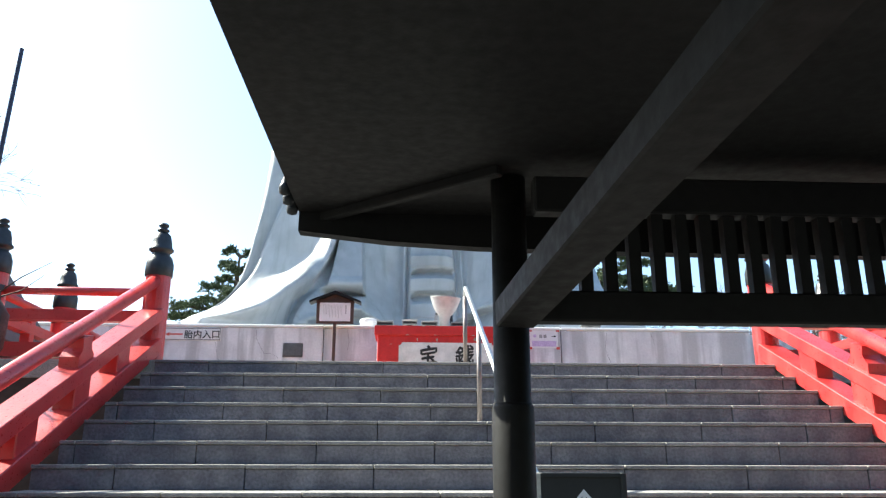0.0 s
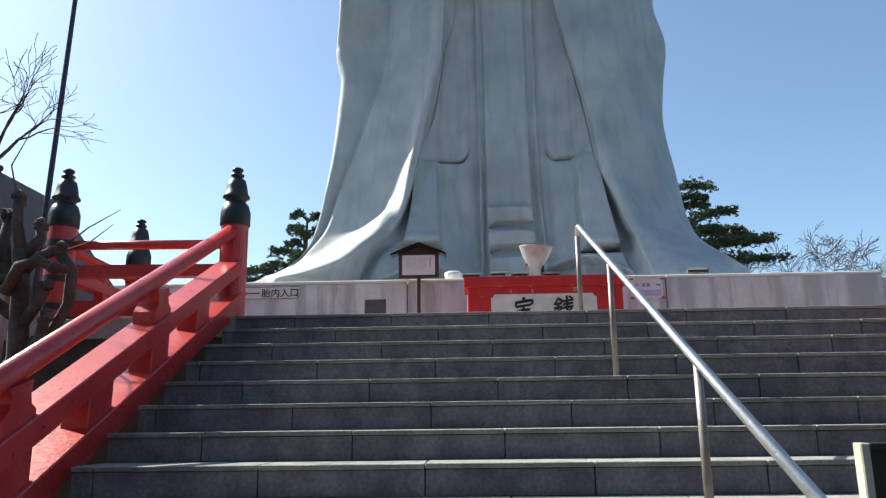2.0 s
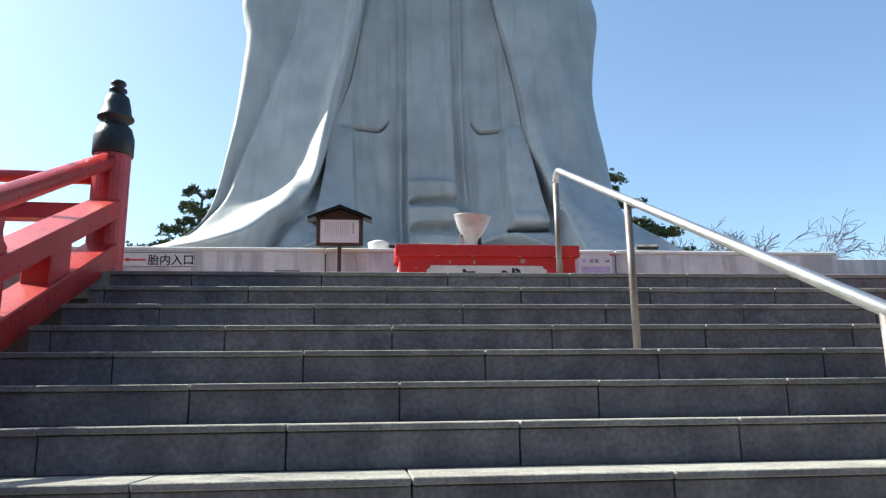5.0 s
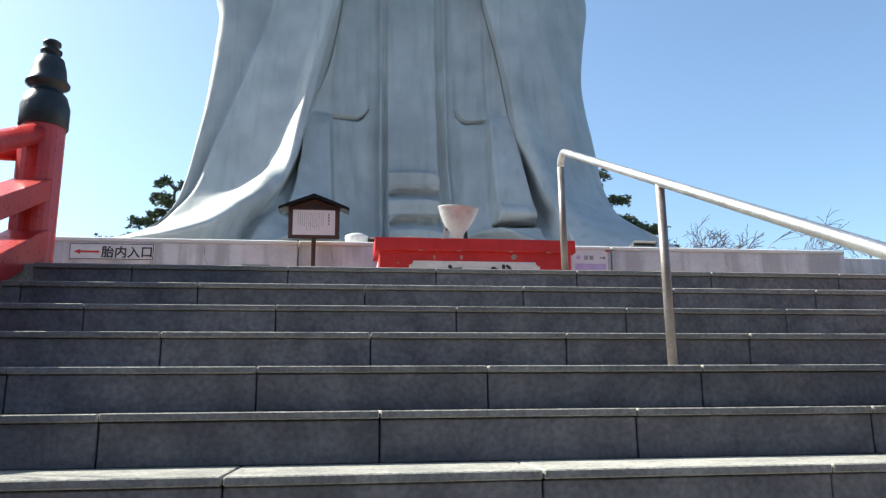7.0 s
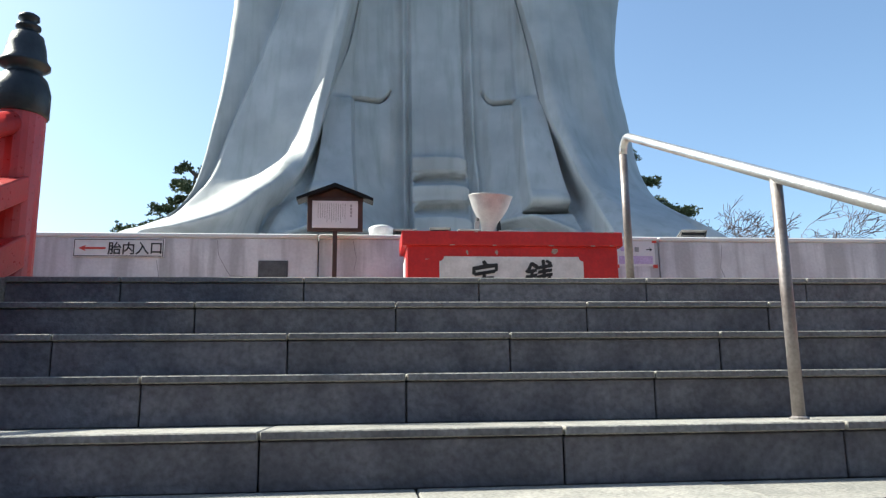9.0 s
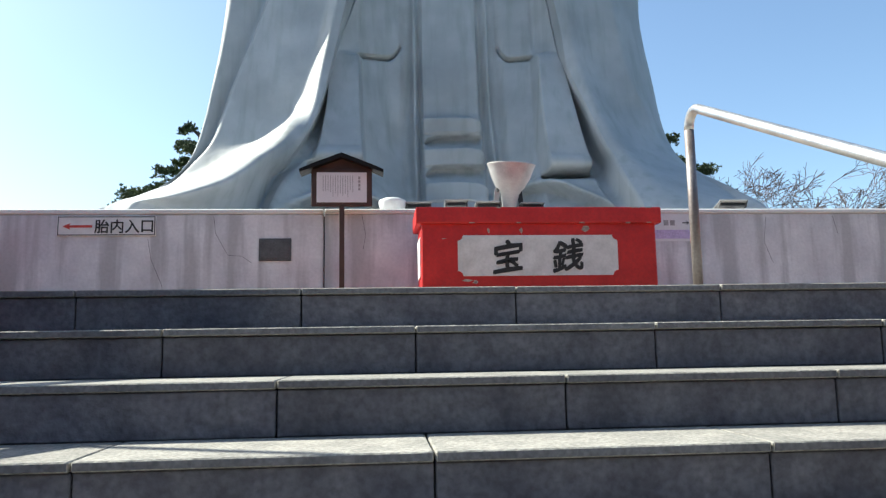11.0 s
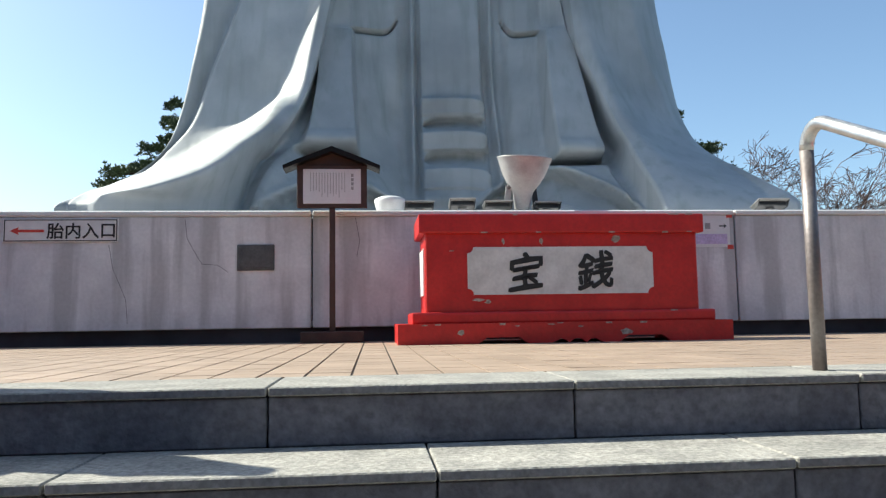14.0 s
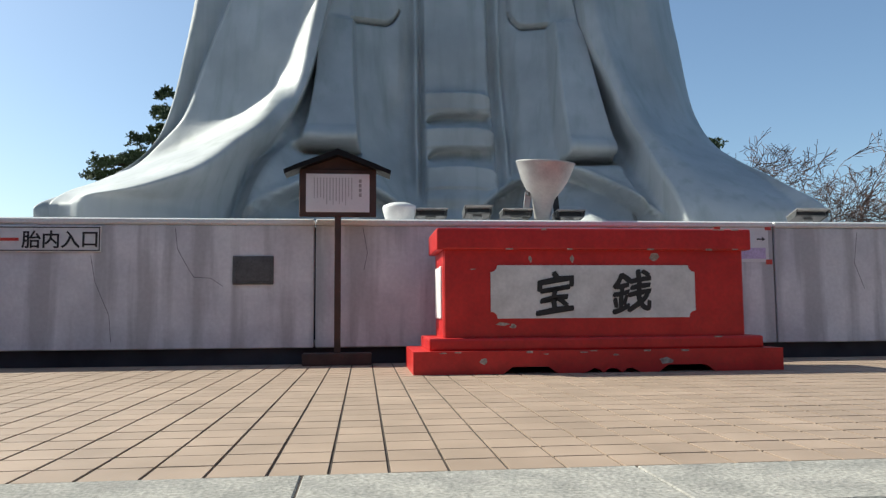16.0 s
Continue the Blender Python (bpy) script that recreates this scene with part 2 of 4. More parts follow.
for pts in (((-1.42, 1.16), (-1.40, 0.98), (-1.30, 0.80), (-1.26, 0.74), (-1.12, 0.73), (-1.02, 0.66)), ((-2.10, 0.92), (-2.06, 0.70), (-1.94, 0.42), (-1.92, 0.20)), ((0.16, 1.17), (0.20, 0.95), (0.17, 0.80)), ((4.75, 1.15), (4.71, 0.86), (4.80, 0.62)), ((5.55, 1.16), (5.60, 0.95))):
    part("crack", tube(bmesh.new(), [(x, 4.800, z) for x, z in pts], [0.0022] * len(pts), 4), STAINED_SHADED, wall, "hairline crack")
part("end_wall", boxed(7.36, 8.6, 4.95, 5.1, -0.02, 1.17, 0.008), CONCRETE, wall)

# ---------------------------------------------------------------- the statue, cut off above the view


def statue():
    back = [(1.15, 1.65, 17.2), (4.5, 1.65, 16.2), (16.0, 1.65, 15.4)]
    back_l = [(1.15, -3.5, 12.3), (3.0, -3.2, 14.0), (5.0, -2.5, 14.9), (16.0, -1.9, 14.5)]
    back_r = [(1.15, 6.6, 12.5), (3.0, 6.4, 14.0), (5.0, 5.8, 14.9), (16.0, 5.2, 14.5)]
    # left mantle: its outer side, the ridge down the side, the tail that flares forward, the rolled inner edge
    # top keys of side_l bulge, an addition that keeps sun off the right hem
    side_l = [(1.15, -3.6, 7.6), (1.66, -3.66, 7.62), (2.05, -3.61, 9.0), (2.56, -3.64, 10.35), (3.21, -3.37, 11.25), (3.93, -3.17, 11.55), (5.01, -2.98, 11.65), (6.01, -2.85, 11.72), (7.31, -2.75, 11.8), (8.19, -2.69, 11.8), (8.81, -2.82, 11.85), (9.22, -2.84, 11.85), (10.2, -2.70, 11.4), (12.2, -2.75, 11.3), (16.0, -4.2, 11.0)]
    crease_l = [(1.15, -3.4, 7.45), (1.74, -3.45, 7.5), (2.31, -3.49, 9.15), (2.78, -3.45, 10.5), (3.27, -3.21, 11.05), (3.78, -2.89, 11.25), (5.03, -2.49, 11.34), (5.92, -2.17, 11.39), (6.85, -1.87, 11.45), (7.86, -1.57, 11.49), (9.05, -1.35, 11.5), (16.0, -1.1, 11.5)]
    lap_l = [(z, x - 0.09, y + 0.20 * ease(1.9, 2.8, z)) for z, x, y in crease_l]
    tail_l = [(1.15, -3.25, 7.4), (1.74, -3.3, 7.46), (2.28, -3.37, 8.9), (3.02, -2.89, 10.6), (3.58, -2.18, 10.95), (3.96, -1.59, 10.88), (4.3, -1.42, 10.93), (5.0, -1.45, 11.0), (6.5, -1.1, 11.14), (8.8, -0.6, 11.22), (16.0, -0.4, 11.22)]
    ridge_l = [(1.15, -3.02, 7.36), (1.82, -3.05, 7.38), (1.92, -2.61, 7.44), (2.22, -2.10, 7.84), (2.82, -1.69, 8.72), (3.35, -1.44, 9.6), (3.87, -1.30, 10.25), (4.27, -1.24, 10.76), (5.0, -1.03, 10.87), (6.5, -0.70, 11.02), (8.8, -0.2, 11.08), (16.0, 0.0, 11.08)]
    hip_l = [(1.15, -2.2, 7.85), (1.76, -2.2, 7.95), (2.22, -1.82, 8.2), (2.82, -1.46, 9.0), (3.35, -1.18, 9.74), (4.0, -0.95, 10.32), (5.14, -0.73, 10.66), (6.5, -0.46, 10.81), (8.5, -0.02, 10.9), (16.0, 0.22, 10.95)]
    edge_l = [(1.15, -1.80, 8.65), (1.76, -1.76, 8.82), (2.69, -1.52, 9.49), (3.0, -1.27, 9.74), (4.0, -0.82, 10.32), (5.14, -0.56, 10.66), (6.49, -0.29, 10.82), (7.38, -0.13, 10.87), (8.53, 0.14, 10.92), (16.0, 0.4, 10.98)]
    under_l = [(1.15, -1.75, 8.9), (1.76, -1.70, 9.1), (2.69, -1.50, 9.75), (3.0, -1.27, 10.05), (4.0, -0.86, 10.95), (5.0, -0.60, 11.4), (5.5, -0.49, 11.12), (6.49, -0.27, 11.2), (8.53, 0.16, 11.3), (16.0, 0.42, 11.35)]
    hang_l = [(1.15, -1.55, 8.6), (2.0, -1.45, 8.98), (2.69, -1.25, 9.60), (3.3, -0.90, 10.40), (4.33, -0.70, 11.3), (5.2, -0.61, 11.5), (5.5, -0.49, 11.2), (6.97, -0.10, 11.42), (8.73, 0.18, 11.52), (16.0, 0.44, 11.6)]
    # hanging sash with a rolled lower end
    sash_la = [(1.15, -1.15, 8.6), (2.0, -1.02, 9.2), (2.6, -0.86, 9.8), (2.96, -0.80, 10.3), (3.10, -0.79, 10.85), (3.17, -0.79, 10.28), (3.27, -0.78, 10.16), (3.38, -0.77, 10.22), (3.5, -0.75, 10.34), (4.33, -0.65, 10.70), (5.38, -0.56, 11.06), (6.97, -0.06, 11.35), (8.73, 0.22, 11.48), (16.0, 0.5, 11.6)]
    sash_lb = [(1.15, 0.1, 8.7), (2.0, 0.1, 9.3), (2.6, 0.08, 9.95), (2.96, 0.06, 10.4), (3.10, 0.06, 10.90), (3.17, 0.06, 10.30), (3.27, 0.06, 10.18), (3.38, 0.05, 10.24), (3.5, 0.04, 10.36), (4.45, -0.02, 10.75), (5.55, -0.04, 11.12), (5.72, -0.04, 11.45), (7.0, 0.05, 11.6), (8.8, 0.28, 11.7), (16.0, 0.55, 11.75)]
    fold_l = [(1.15, 0.2, 8.75), (2.0, 0.2, 9.6), (2.6, 0.18, 10.3), (3.2, 0.12, 10.85), (4.45, 0.05, 11.28), (5.6, 0.02, 11.5), (7.0, 0.10, 11.62), (8.8, 0.32, 11.72), (16.0, 0.6, 11.77)]
    hollow_l = [(1.15, 0.6, 9.3), (2.6, 0.62, 10.8), (3.2, 0.62, 11.22), (4.45, 0.62, 11.55), (5.6, 0.64, 11.66), (8.84, 0.75, 11.85), (16.0, 0.85, 11.9)]
    panel_l = [(1.15, 1.12, 10.0), (2.5, 1.15, 11.2), (4.4, 1.22, 11.75), (5.15, 1.24, 11.8), (8.84, 1.32, 11.95), (16.0, 1.35, 11.95)]
    panel_r = [(1.15, 2.72, 10.0), (2.53, 2.66, 11.21), (3.64, 2.53, 11.53), (4.48, 2.54, 11.75), (5.19, 2.47, 11.79), (7.35, 2.36, 11.88), (9.2, 2.28, 11.95), (16.0, 2.2, 11.95)]
    hollow_r = [(1.15, 3.1, 9.3), (2.6, 3.08, 10.7), (3.2, 3.05, 11.15), (5.6, 3.0, 11.62), (8.84, 2.9, 11.85), (16.0, 2.75, 11.9)]
    fold_r = [(1.15, 3.40, 8.75), (2.0, 3.40, 9.5), (2.7, 3.42, 10.3), (3.2, 3.46, 10.75), (4.3, 3.46, 11.2), (5.58, 3.50, 11.45), (7.0, 3.58, 11.62), (8.9, 3.56, 11.75), (16.0, 3.4, 11.8)]
    sash_ra = [(1.15, 3.50, 8.7), (2.0, 3.50, 9.3), (2.6, 3.52, 10.0), (2.80, 3.54, 10.2), (2.93, 3.54, 10.75), (3.0, 3.54, 10.15), (3.10, 3.54, 10.02), (3.22, 3.54, 10.06), (3.34, 3.54, 10.18), (4.33, 3.54, 10.57), (5.58, 3.58, 11.02), (5.75, 3.59, 11.4), (6.95, 3.66, 11.55), (8.91, 3.64, 11.7), (16.0, 3.5, 11.75)]
    sash_rb = [(1.15, 4.40, 8.6), (2.0, 4.38, 9.1), (2.6, 4.36, 9.8), (2.80, 4.34, 10.05), (2.93, 4.33, 10.70), (3.0, 4.32, 10.13), (3.08, 4.32, 10.02), (3.20, 4.31, 10.06), (3.32, 4.30, 10.16), (3.94, 4.22, 10.42), (5.27, 4.09, 10.92), (5.6, 4.00, 11.05), (6.95, 3.82, 11.25), (8.91, 3.44, 11.45), (16.0, 3.2, 11.5)]
    hang_r = [(1.15, 4.48, 8.65), (2.0, 4.45, 9.2), (2.6, 4.44, 10.0), (3.0, 4.42, 10.55), (3.9, 4.28, 11.2), (4.9, 4.13, 11.5), (5.4, 4.04, 11.15), (6.95, 3.86, 11.3), (8.91, 3.47, 11.5), (16.0, 3.2, 11.55)]
    # right mantle: a hem along its inner edge, then the broad side
    under_r = [(1.15, 4.62, 8.6), (2.0, 4.62, 9.1), (2.69, 4.60, 10.0), (3.14, 4.64, 10.55), (3.45, 4.54, 10.8), (4.39, 4.33, 11.3), (5.1, 4.08, 11.4), (5.5, 4.04, 11.0), (6.31, 3.98, 11.1), (7.65, 3.73, 11.3), (8.75, 3.49, 11.4), (16.0, 3.2, 11.5)]
    edge_r = [(1.15, 4.70, 8.1), (2.0, 4.66, 8.5), (2.69, 4.62, 9.22), (3.14, 4.64, 9.73), (3.45, 4.54, 9.91), (4.39, 4.33, 10.4), (5.23, 4.10, 10.68), (6.31, 4.0, 10.9), (7.65, 3.75, 11.09), (8.75, 3.51, 11.2), (16.0, 3.2, 11.3)]
    hem_r = [(1.15, 5.2, 8.0), (2.0, 5.1, 8.45), (2.69, 5.0, 9.15), (3.25, 4.86, 9.78), (3.66, 4.7, 10.03), (4.58, 4.5, 10.42), (5.41, 4.31, 10.66), (6.26, 4.23, 10.84), (7.59, 4.02, 11.03), (8.68, 3.79, 11.14), (16.0, 3.4, 11.25)]
    belly_r = [(1.15, 5.7, 7.98), (1.8, 5.6, 8.25), (2.5, 5.55, 9.1), (3.1, 5.40, 9.95), (4.1, 5.12, 10.68), (5.3, 4.85, 10.92), (6.8, 4.66, 11.02), (8.75, 4.30, 11.16), (16.0, 3.9, 11.3)]
    crease_r = [(1.15, 6.1, 8.0), (1.8, 6.2, 8.1), (2.27, 6.40, 8.95), (2.89, 6.26, 9.98), (3.62, 5.98, 10.75), (4.46, 5.78, 11.06), (5.34, 5.42, 11.06), (7.02, 5.15, 11.12), (8.71, 4.81, 11.19), (16.0, 4.5, 11.3)]
    side_r = [(1.15, 6.45, 8.0), (1.81, 6.55, 8.13), (2.26, 6.55, 9.0), (2.9, 6.46, 10.3), (3.32, 6.42, 11.0), (4.23, 6.43, 11.9), (5.41, 6.32, 12.1), (6.15, 6.2, 12.1), (6.9, 6.12, 12.1), (7.96, 6.21, 12.1), (9.18, 6.36, 12.1), (16.0, 6.1, 12.1)]
    # unseen top, put there as sleeves, leans out to shade robe and mantle
    for k in (hang_l, sash_la, sash_lb, fold_l, hollow_l, panel_l, panel_r, hollow_r, fold_r, sash_ra, sash_rb, hang_r):
        z, x, y = k[-1]
        k[-1:] = [(10.4, x, y), (16.0, x, y - 2.6)]
    for k in (under_r, edge_r, hem_r, belly_r, crease_r, side_r):
        z, x, y = k[-1]
        k[-1:] = [(10.4, x, y), (16.0, x, y - 2.0)]
    lines = [back, back_l, side_l, lap_l, crease_l, tail_l, ridge_l, hip_l, edge_l, under_l, hang_l, sash_la, sash_lb, fold_l, hollow_l, panel_l, panel_r, hollow_r, fold_r, sash_ra, sash_rb, hang_r, under_r, edge_r, hem_r, belly_r, crease_r, side_r, back_r]
    counts = [6, 8, 10, 4, 14, 8, 8, 8, 4, 4, 4, 18, 4, 14, 20, 34, 18, 14, 4, 18, 4, 4, 4, 8, 10, 10, 8, 8, 6]
    # lines whose corners stay crisp
    crisp = {3, 4, 8, 10, 11, 12, 13, 18, 19, 20, 21, 23, 26}
    middle = range(lines.index(hang_l), lines.index(under_r))

    def relief(x, z):
        d = 0.0
        # rounded laps above the sashes, each with a groove under its lower edge
        for xa, xb, s in ((0.0, 0.86, 1.0), (2.82, 3.56, -1.0)):
            w = ease(xa - 0.10, xa - 0.02, x) * ease(xb + 0.05, xb - 0.05, x)
            m = max(0.0, s * (x - (xa + xb) / 2) / ((xb - xa) / 2))
            low = 5.70 + 0.45 * m ** 3
            w *= ease(1.0, 0.8, m)
            d += 0.05 * w * ease(low - 0.01, low + 0.03, z) * (1.0 - 0.75 * ease(low + 0.3, 8.6, z))
            d -= 0.20 * w * ease(low - 0.09, low - 0.02, z) * (1.0 - ease(low - 0.03, low + 0.02, z))
        # middle panel, a raised strip that falls in zigzag folds below
        u = 0.09 * ease(5.4, 2.4, z)
        w = ease(1.20, 1.27, x) * ease(2.46 + u, 2.39 + u, x)
        d += 0.22 * w * ease(2.1, 2.4, z) * (1.0 - 0.55 * ease(5.0, 8.0, z))
        zw = z - 0.035 * math.sin((x - 1.2) * 2.6)
        for k, (zt, zb) in enumerate(((4.36, 4.02), (3.99, 3.66), (3.68, 3.30), (3.32, 2.92), (2.95, 2.52))):
            xa, xb = (1.22, 2.44 + u) if k % 2 == 0 else (1.30, 2.70 + u)
            # the bands end round on one side, the hollows between them on the other
            m = max((x - xa) / (xb - xa) - 0.82, 0.0) / 0.18 if k % 2 == 0 else max(0.20 - (x - xa) / (xb - xa), 0.0) / 0.20
            if xa < x < xb and m < 1.0:
                r = (zt - zb) / 2 * math.sqrt(1.0 - m * m)
                v = (zw - (zt + zb) / 2) / max(r, 0.01)
                if abs(v) < 1.0 and k % 2 == 0:
                    d += 0.16 * ease(1.0, 0.86, v) * (0.35 + 0.65 * ease(-0.9, 0.9, v)) * ease(-1.0, -0.9, v)
                elif abs(v) < 1.0:
                    d -= 0.26 * ease(-1.0, 0.55, v) * ease(1.0, 0.80, v) * ease(2.48 + u, 2.30 + u, x)
        # soft pleats beside the panel
        for xc, wd, dp in ((1.10, 0.06, 0.20), (0.92, 0.09, -0.07), (2.62 + u, 0.06, 0.20), (2.84, 0.09, -0.07)):
            d += dp * math.exp(-((x - xc) / wd) ** 2) * ease(2.2, 3.0, z) * (1.0 - 0.5 * ease(5.0, 8.0, z))
        d -= 0.16 * math.exp(-((x - 0.72) / 0.16) ** 2 - ((z - 3.9) / 0.5) ** 2)
        # feet under the hem
        for xc, zc, k in ((-0.15, 2.46, 0.40), (3.25, 2.74, 0.55)):
            if abs(x - xc) < 1.5:
                hem = zc - k * (x - xc) ** 2
                d += 0.10 * math.exp(-((z - hem - 0.10) / 0.07) ** 2) * ease(1.5, 1.2, abs(x - xc))
                d -= 0.55 * (1.0 - ease(hem - 0.06, hem + 0.05, z)) * ease(1.45, 1.2, abs(x - xc))
            e = 1.0 - ((x - xc) / 0.86) ** 2 - ((z - 1.15) / 0.98) ** 2
            if e > 0:
                d += 1.2 * math.sqrt(e)
        return d

    bm = bmesh.new()
    rows = []
    zs = [1.15 + 0.025 * i for i in range(210)] + [6.42 + 0.08 * i for i in range(55)] + [10.9 + 0.5 * i for i in range(11)]
    for z in zs:
        ps = [curve_at(k, z) for k in lines]
        k = len(ps)
        row = []
        for i in range(k):
            a, b = ps[i], ps[(i + 1) % k]
            p, q = ps[i - 1], ps[(i + 2) % k]
            n = counts[i]
            for s in range(n):
                t = s / n
                xy = []
                for c in (0, 1):
                    m0 = (0.0 if i in crisp else 0.36) * (b[c] - p[c]) + (0.7 if i in crisp else 0.0) * (b[c] - a[c])
                    m1 = (0.0 if (i + 1) % k in crisp else 0.36) * (q[c] - a[c]) + (0.7 if (i + 1) % k in crisp else 0.0) * (b[c] - a[c])
                    xy.append((2 * t ** 3 - 3 * t ** 2 + 1) * a[c] + (t ** 3 - 2 * t ** 2 + t) * m0 + (3 * t ** 2 - 2 * t ** 3) * b[c] + (t ** 3 - t ** 2) * m1)
                if i in middle:
                    xy[1] -= relief(xy[0], z)
                w = 0.05 * noise.noise((xy[0] * 0.6, xy[1] * 0.6, z * 0.35)) + 0.035 * noise.noise((xy[0] * 1.5, xy[1] * 1.5 + 7.0, z * 0.9))
                row.append(bm.verts.new((xy[0], xy[1] + w, z)))
        rows.append(row)
    for a, b in zip(rows, rows[1:]):
        n = len(a)
        for i in range(n):
            j = (i + 1) % n
            bm.faces.new((a[i], a[j], b[j], b[i]))
    bm.faces.new(rows[-1])
    return tagged(part("statue", bm, STATUE, smooth=True), "huge white painted statue, lower robe with draped folds, on its plinth", "statue")


statue()

# ---------------------------------------------------------------- offering box


def offering_box():
    t = thing("offering_box", "large red lacquered offering box, chipped, with a white inscribed panel", "offering box", at=(0, 0, 0))
    x0, x1, y0, y1 = 0.735, 2.99, 3.62, 4.22
    part("body", boxed(x0, x1, y0, y1, 0.2, 0.93, 0.012), BOX_RED, t)
    part("rim", boxed(x0 - 0.05, x1 + 0.05, y0 - 0.04, y1 + 0.05, 0.88, 1.035, 0.014), BOX_RED, t)
    part("moulding", boxed(x0 - 0.11, x1 + 0.11, y0 - 0.06, y1 + 0.10, 0.155, 0.25, 0.02), BOX_RED, t)
    # plinth with a scalloped lower edge
    a, b = x0 - 0.225, x1 + 0.22
    out = [(a, 0.0), (a, 0.16), (b, 0.16), (b, 0.0)]
    for c0, c1, high, waves in ((2.69, 2.27, 0.050, 1), (2.14, 1.72, 0.032, 3), (1.53, 1.14, 0.048, 1)):
        for k in range(13):
            u = k / 12
            out.append((c0 + (c1 - c0) * u, high * min(1.0, 6 * u, 6 * (1 - u)) * (1.0 if waves == 1 else abs(math.sin(u * math.pi * waves)) ** 0.6)))
    bm = bmesh.new()
    prism(bm, out, y0 - 0.12, y0 - 0.04)
    box(bm, a, b, y0 - 0.04, y1 + 0.2, 0.06, 0.16)
    for xa, xb in ((a, a + 0.3), (b - 0.3, b)):
        box(bm, xa, xb, y0 - 0.038, y1 + 0.2, 0.0, 0.062)
    part("base", bm, BOX_RED, t)
    # white panel with notched corners
    px0, px1, pz0, pz1, c = 1.075, 2.605, 0.385, 0.768, 0.05
    out = []
    for cx, cz, sx, sz, flip in ((px0, pz0, 1, 1, 0), (px1, pz0, -1, 1, 1), (px1, pz1, -1, -1, 0), (px0, pz1, 1, -1, 1)):
        arc = [(cx + sx * c * math.cos(q), cz + sz * c * math.sin(q)) for q in (radians(90), radians(60), radians(30), radians(0))]
        out += arc[::-1] if flip else arc
    panel = part("inscription_panel", prism(bmesh.new(), out, y0 - 0.014, y0 + 0.01), PANEL_WHITE, t, "white panel with notched corners")
    for ch, x in (("宝", 1.545), ("銭", 2.12)):
        bm = lettering(ch, 0.30, 0.0030)
        for k, (dx, dz) in enumerate(((0.006, 0.004), (-0.005, -0.005), (0.004, -0.009), (-0.001, 0.005))):
            more = shifted(lettering(ch, 0.30, 0.0030 + 0.0002 * (k + 1)), dx, 0, dz)
            me = bpy.data.meshes.new("stroke")
            more.to_mesh(me)
            more.free()
            bm.from_mesh(me)
            bpy.data.meshes.remove(me)
        # brush slant: strokes rise to the right, swell and taper
        for v in bm.verts:
            v.co.x, v.co.z = v.co.x * 1.04 + 0.06 * v.co.z + 0.006 * math.sin(v.co.z * 31.0), v.co.z * 1.05 + 0.16 * v.co.x + 0.006 * math.sin(v.co.x * 27.0 + 1.0)
        part("character", shifted(bm, x, y0 - 0.0165, 0.575), INK, panel, "black brush character")
    part("side_panel", boxed(x0 - 0.012, x0 + 0.01, y0 + 0.10, y1 - 0.10, 0.385, 0.768, 0.004), WHITE, t, "white side panel")
    rnd = random.Random(4)
    for x, z, w, h in ((1.37, 0.815, 0.028, 0.05), (1.68, 0.815, 0.035, 0.055), (2.30, 0.83, 0.075, 0.07), (1.16, 0.345, 0.10, 0.03), (1.24, 0.33, 0.06, 0.03), (0.95, 0.74, 0.05, 0.012)):
        bm = bmesh.new()
        out = [(x + w / 2 * math.cos(q * 0.7) * rnd.uniform(0.6, 1.2), z + h / 2 * math.sin(q * 0.7) * rnd.uniform(0.6, 1.2)) for q in range(9)]
        prism(bm, out, y0 - 0.003, y0 + 0.004)
        part("chip", bm, BARE_WOOD, t, "bare patch of chipped paint")
    for k in range(16):
        x, z = rnd.uniform(x0, x1), rnd.choice((1.031, 0.886, 0.245, 0.155))
        out = 0.04 if z > 0.8 else (0.06 if z > 0.2 else 0.12)
        part("chip", boxed(x - rnd.uniform(0.01, 0.035), x + rnd.uniform(0.01, 0.035), y0 - out - 0.0015, y0 - out + 0.004, z - rnd.uniform(0.004, 0.012), z + 0.003), BARE_WOOD, t, "bare patch of chipped paint")
    for x, z, w, h in ((1.00, 0.09, 0.07, 0.05), (2.32, 0.08, 0.11, 0.05), (1.45, 0.135, 0.05, 0.012), (1.72, 0.145, 0.06, 0.012), (1.95, 0.125, 0.05, 0.014), (0.72, 0.15, 0.06, 0.012)):
        bm = bmesh.new()
        out = [(x + w / 2 * math.cos(q * 0.7) * rnd.uniform(0.6, 1.2), z + h / 2 * math.sin(q * 0.7) * rnd.uniform(0.6, 1.2)) for q in range(9)]
        prism(bm, out, y0 - 0.123, y0 - 0.11)
        part("chip", bm, BARE_WOOD, t, "bare patch of chipped paint")
    return t


offering_box()

# ---------------------------------------------------------------- notice board with a little roof


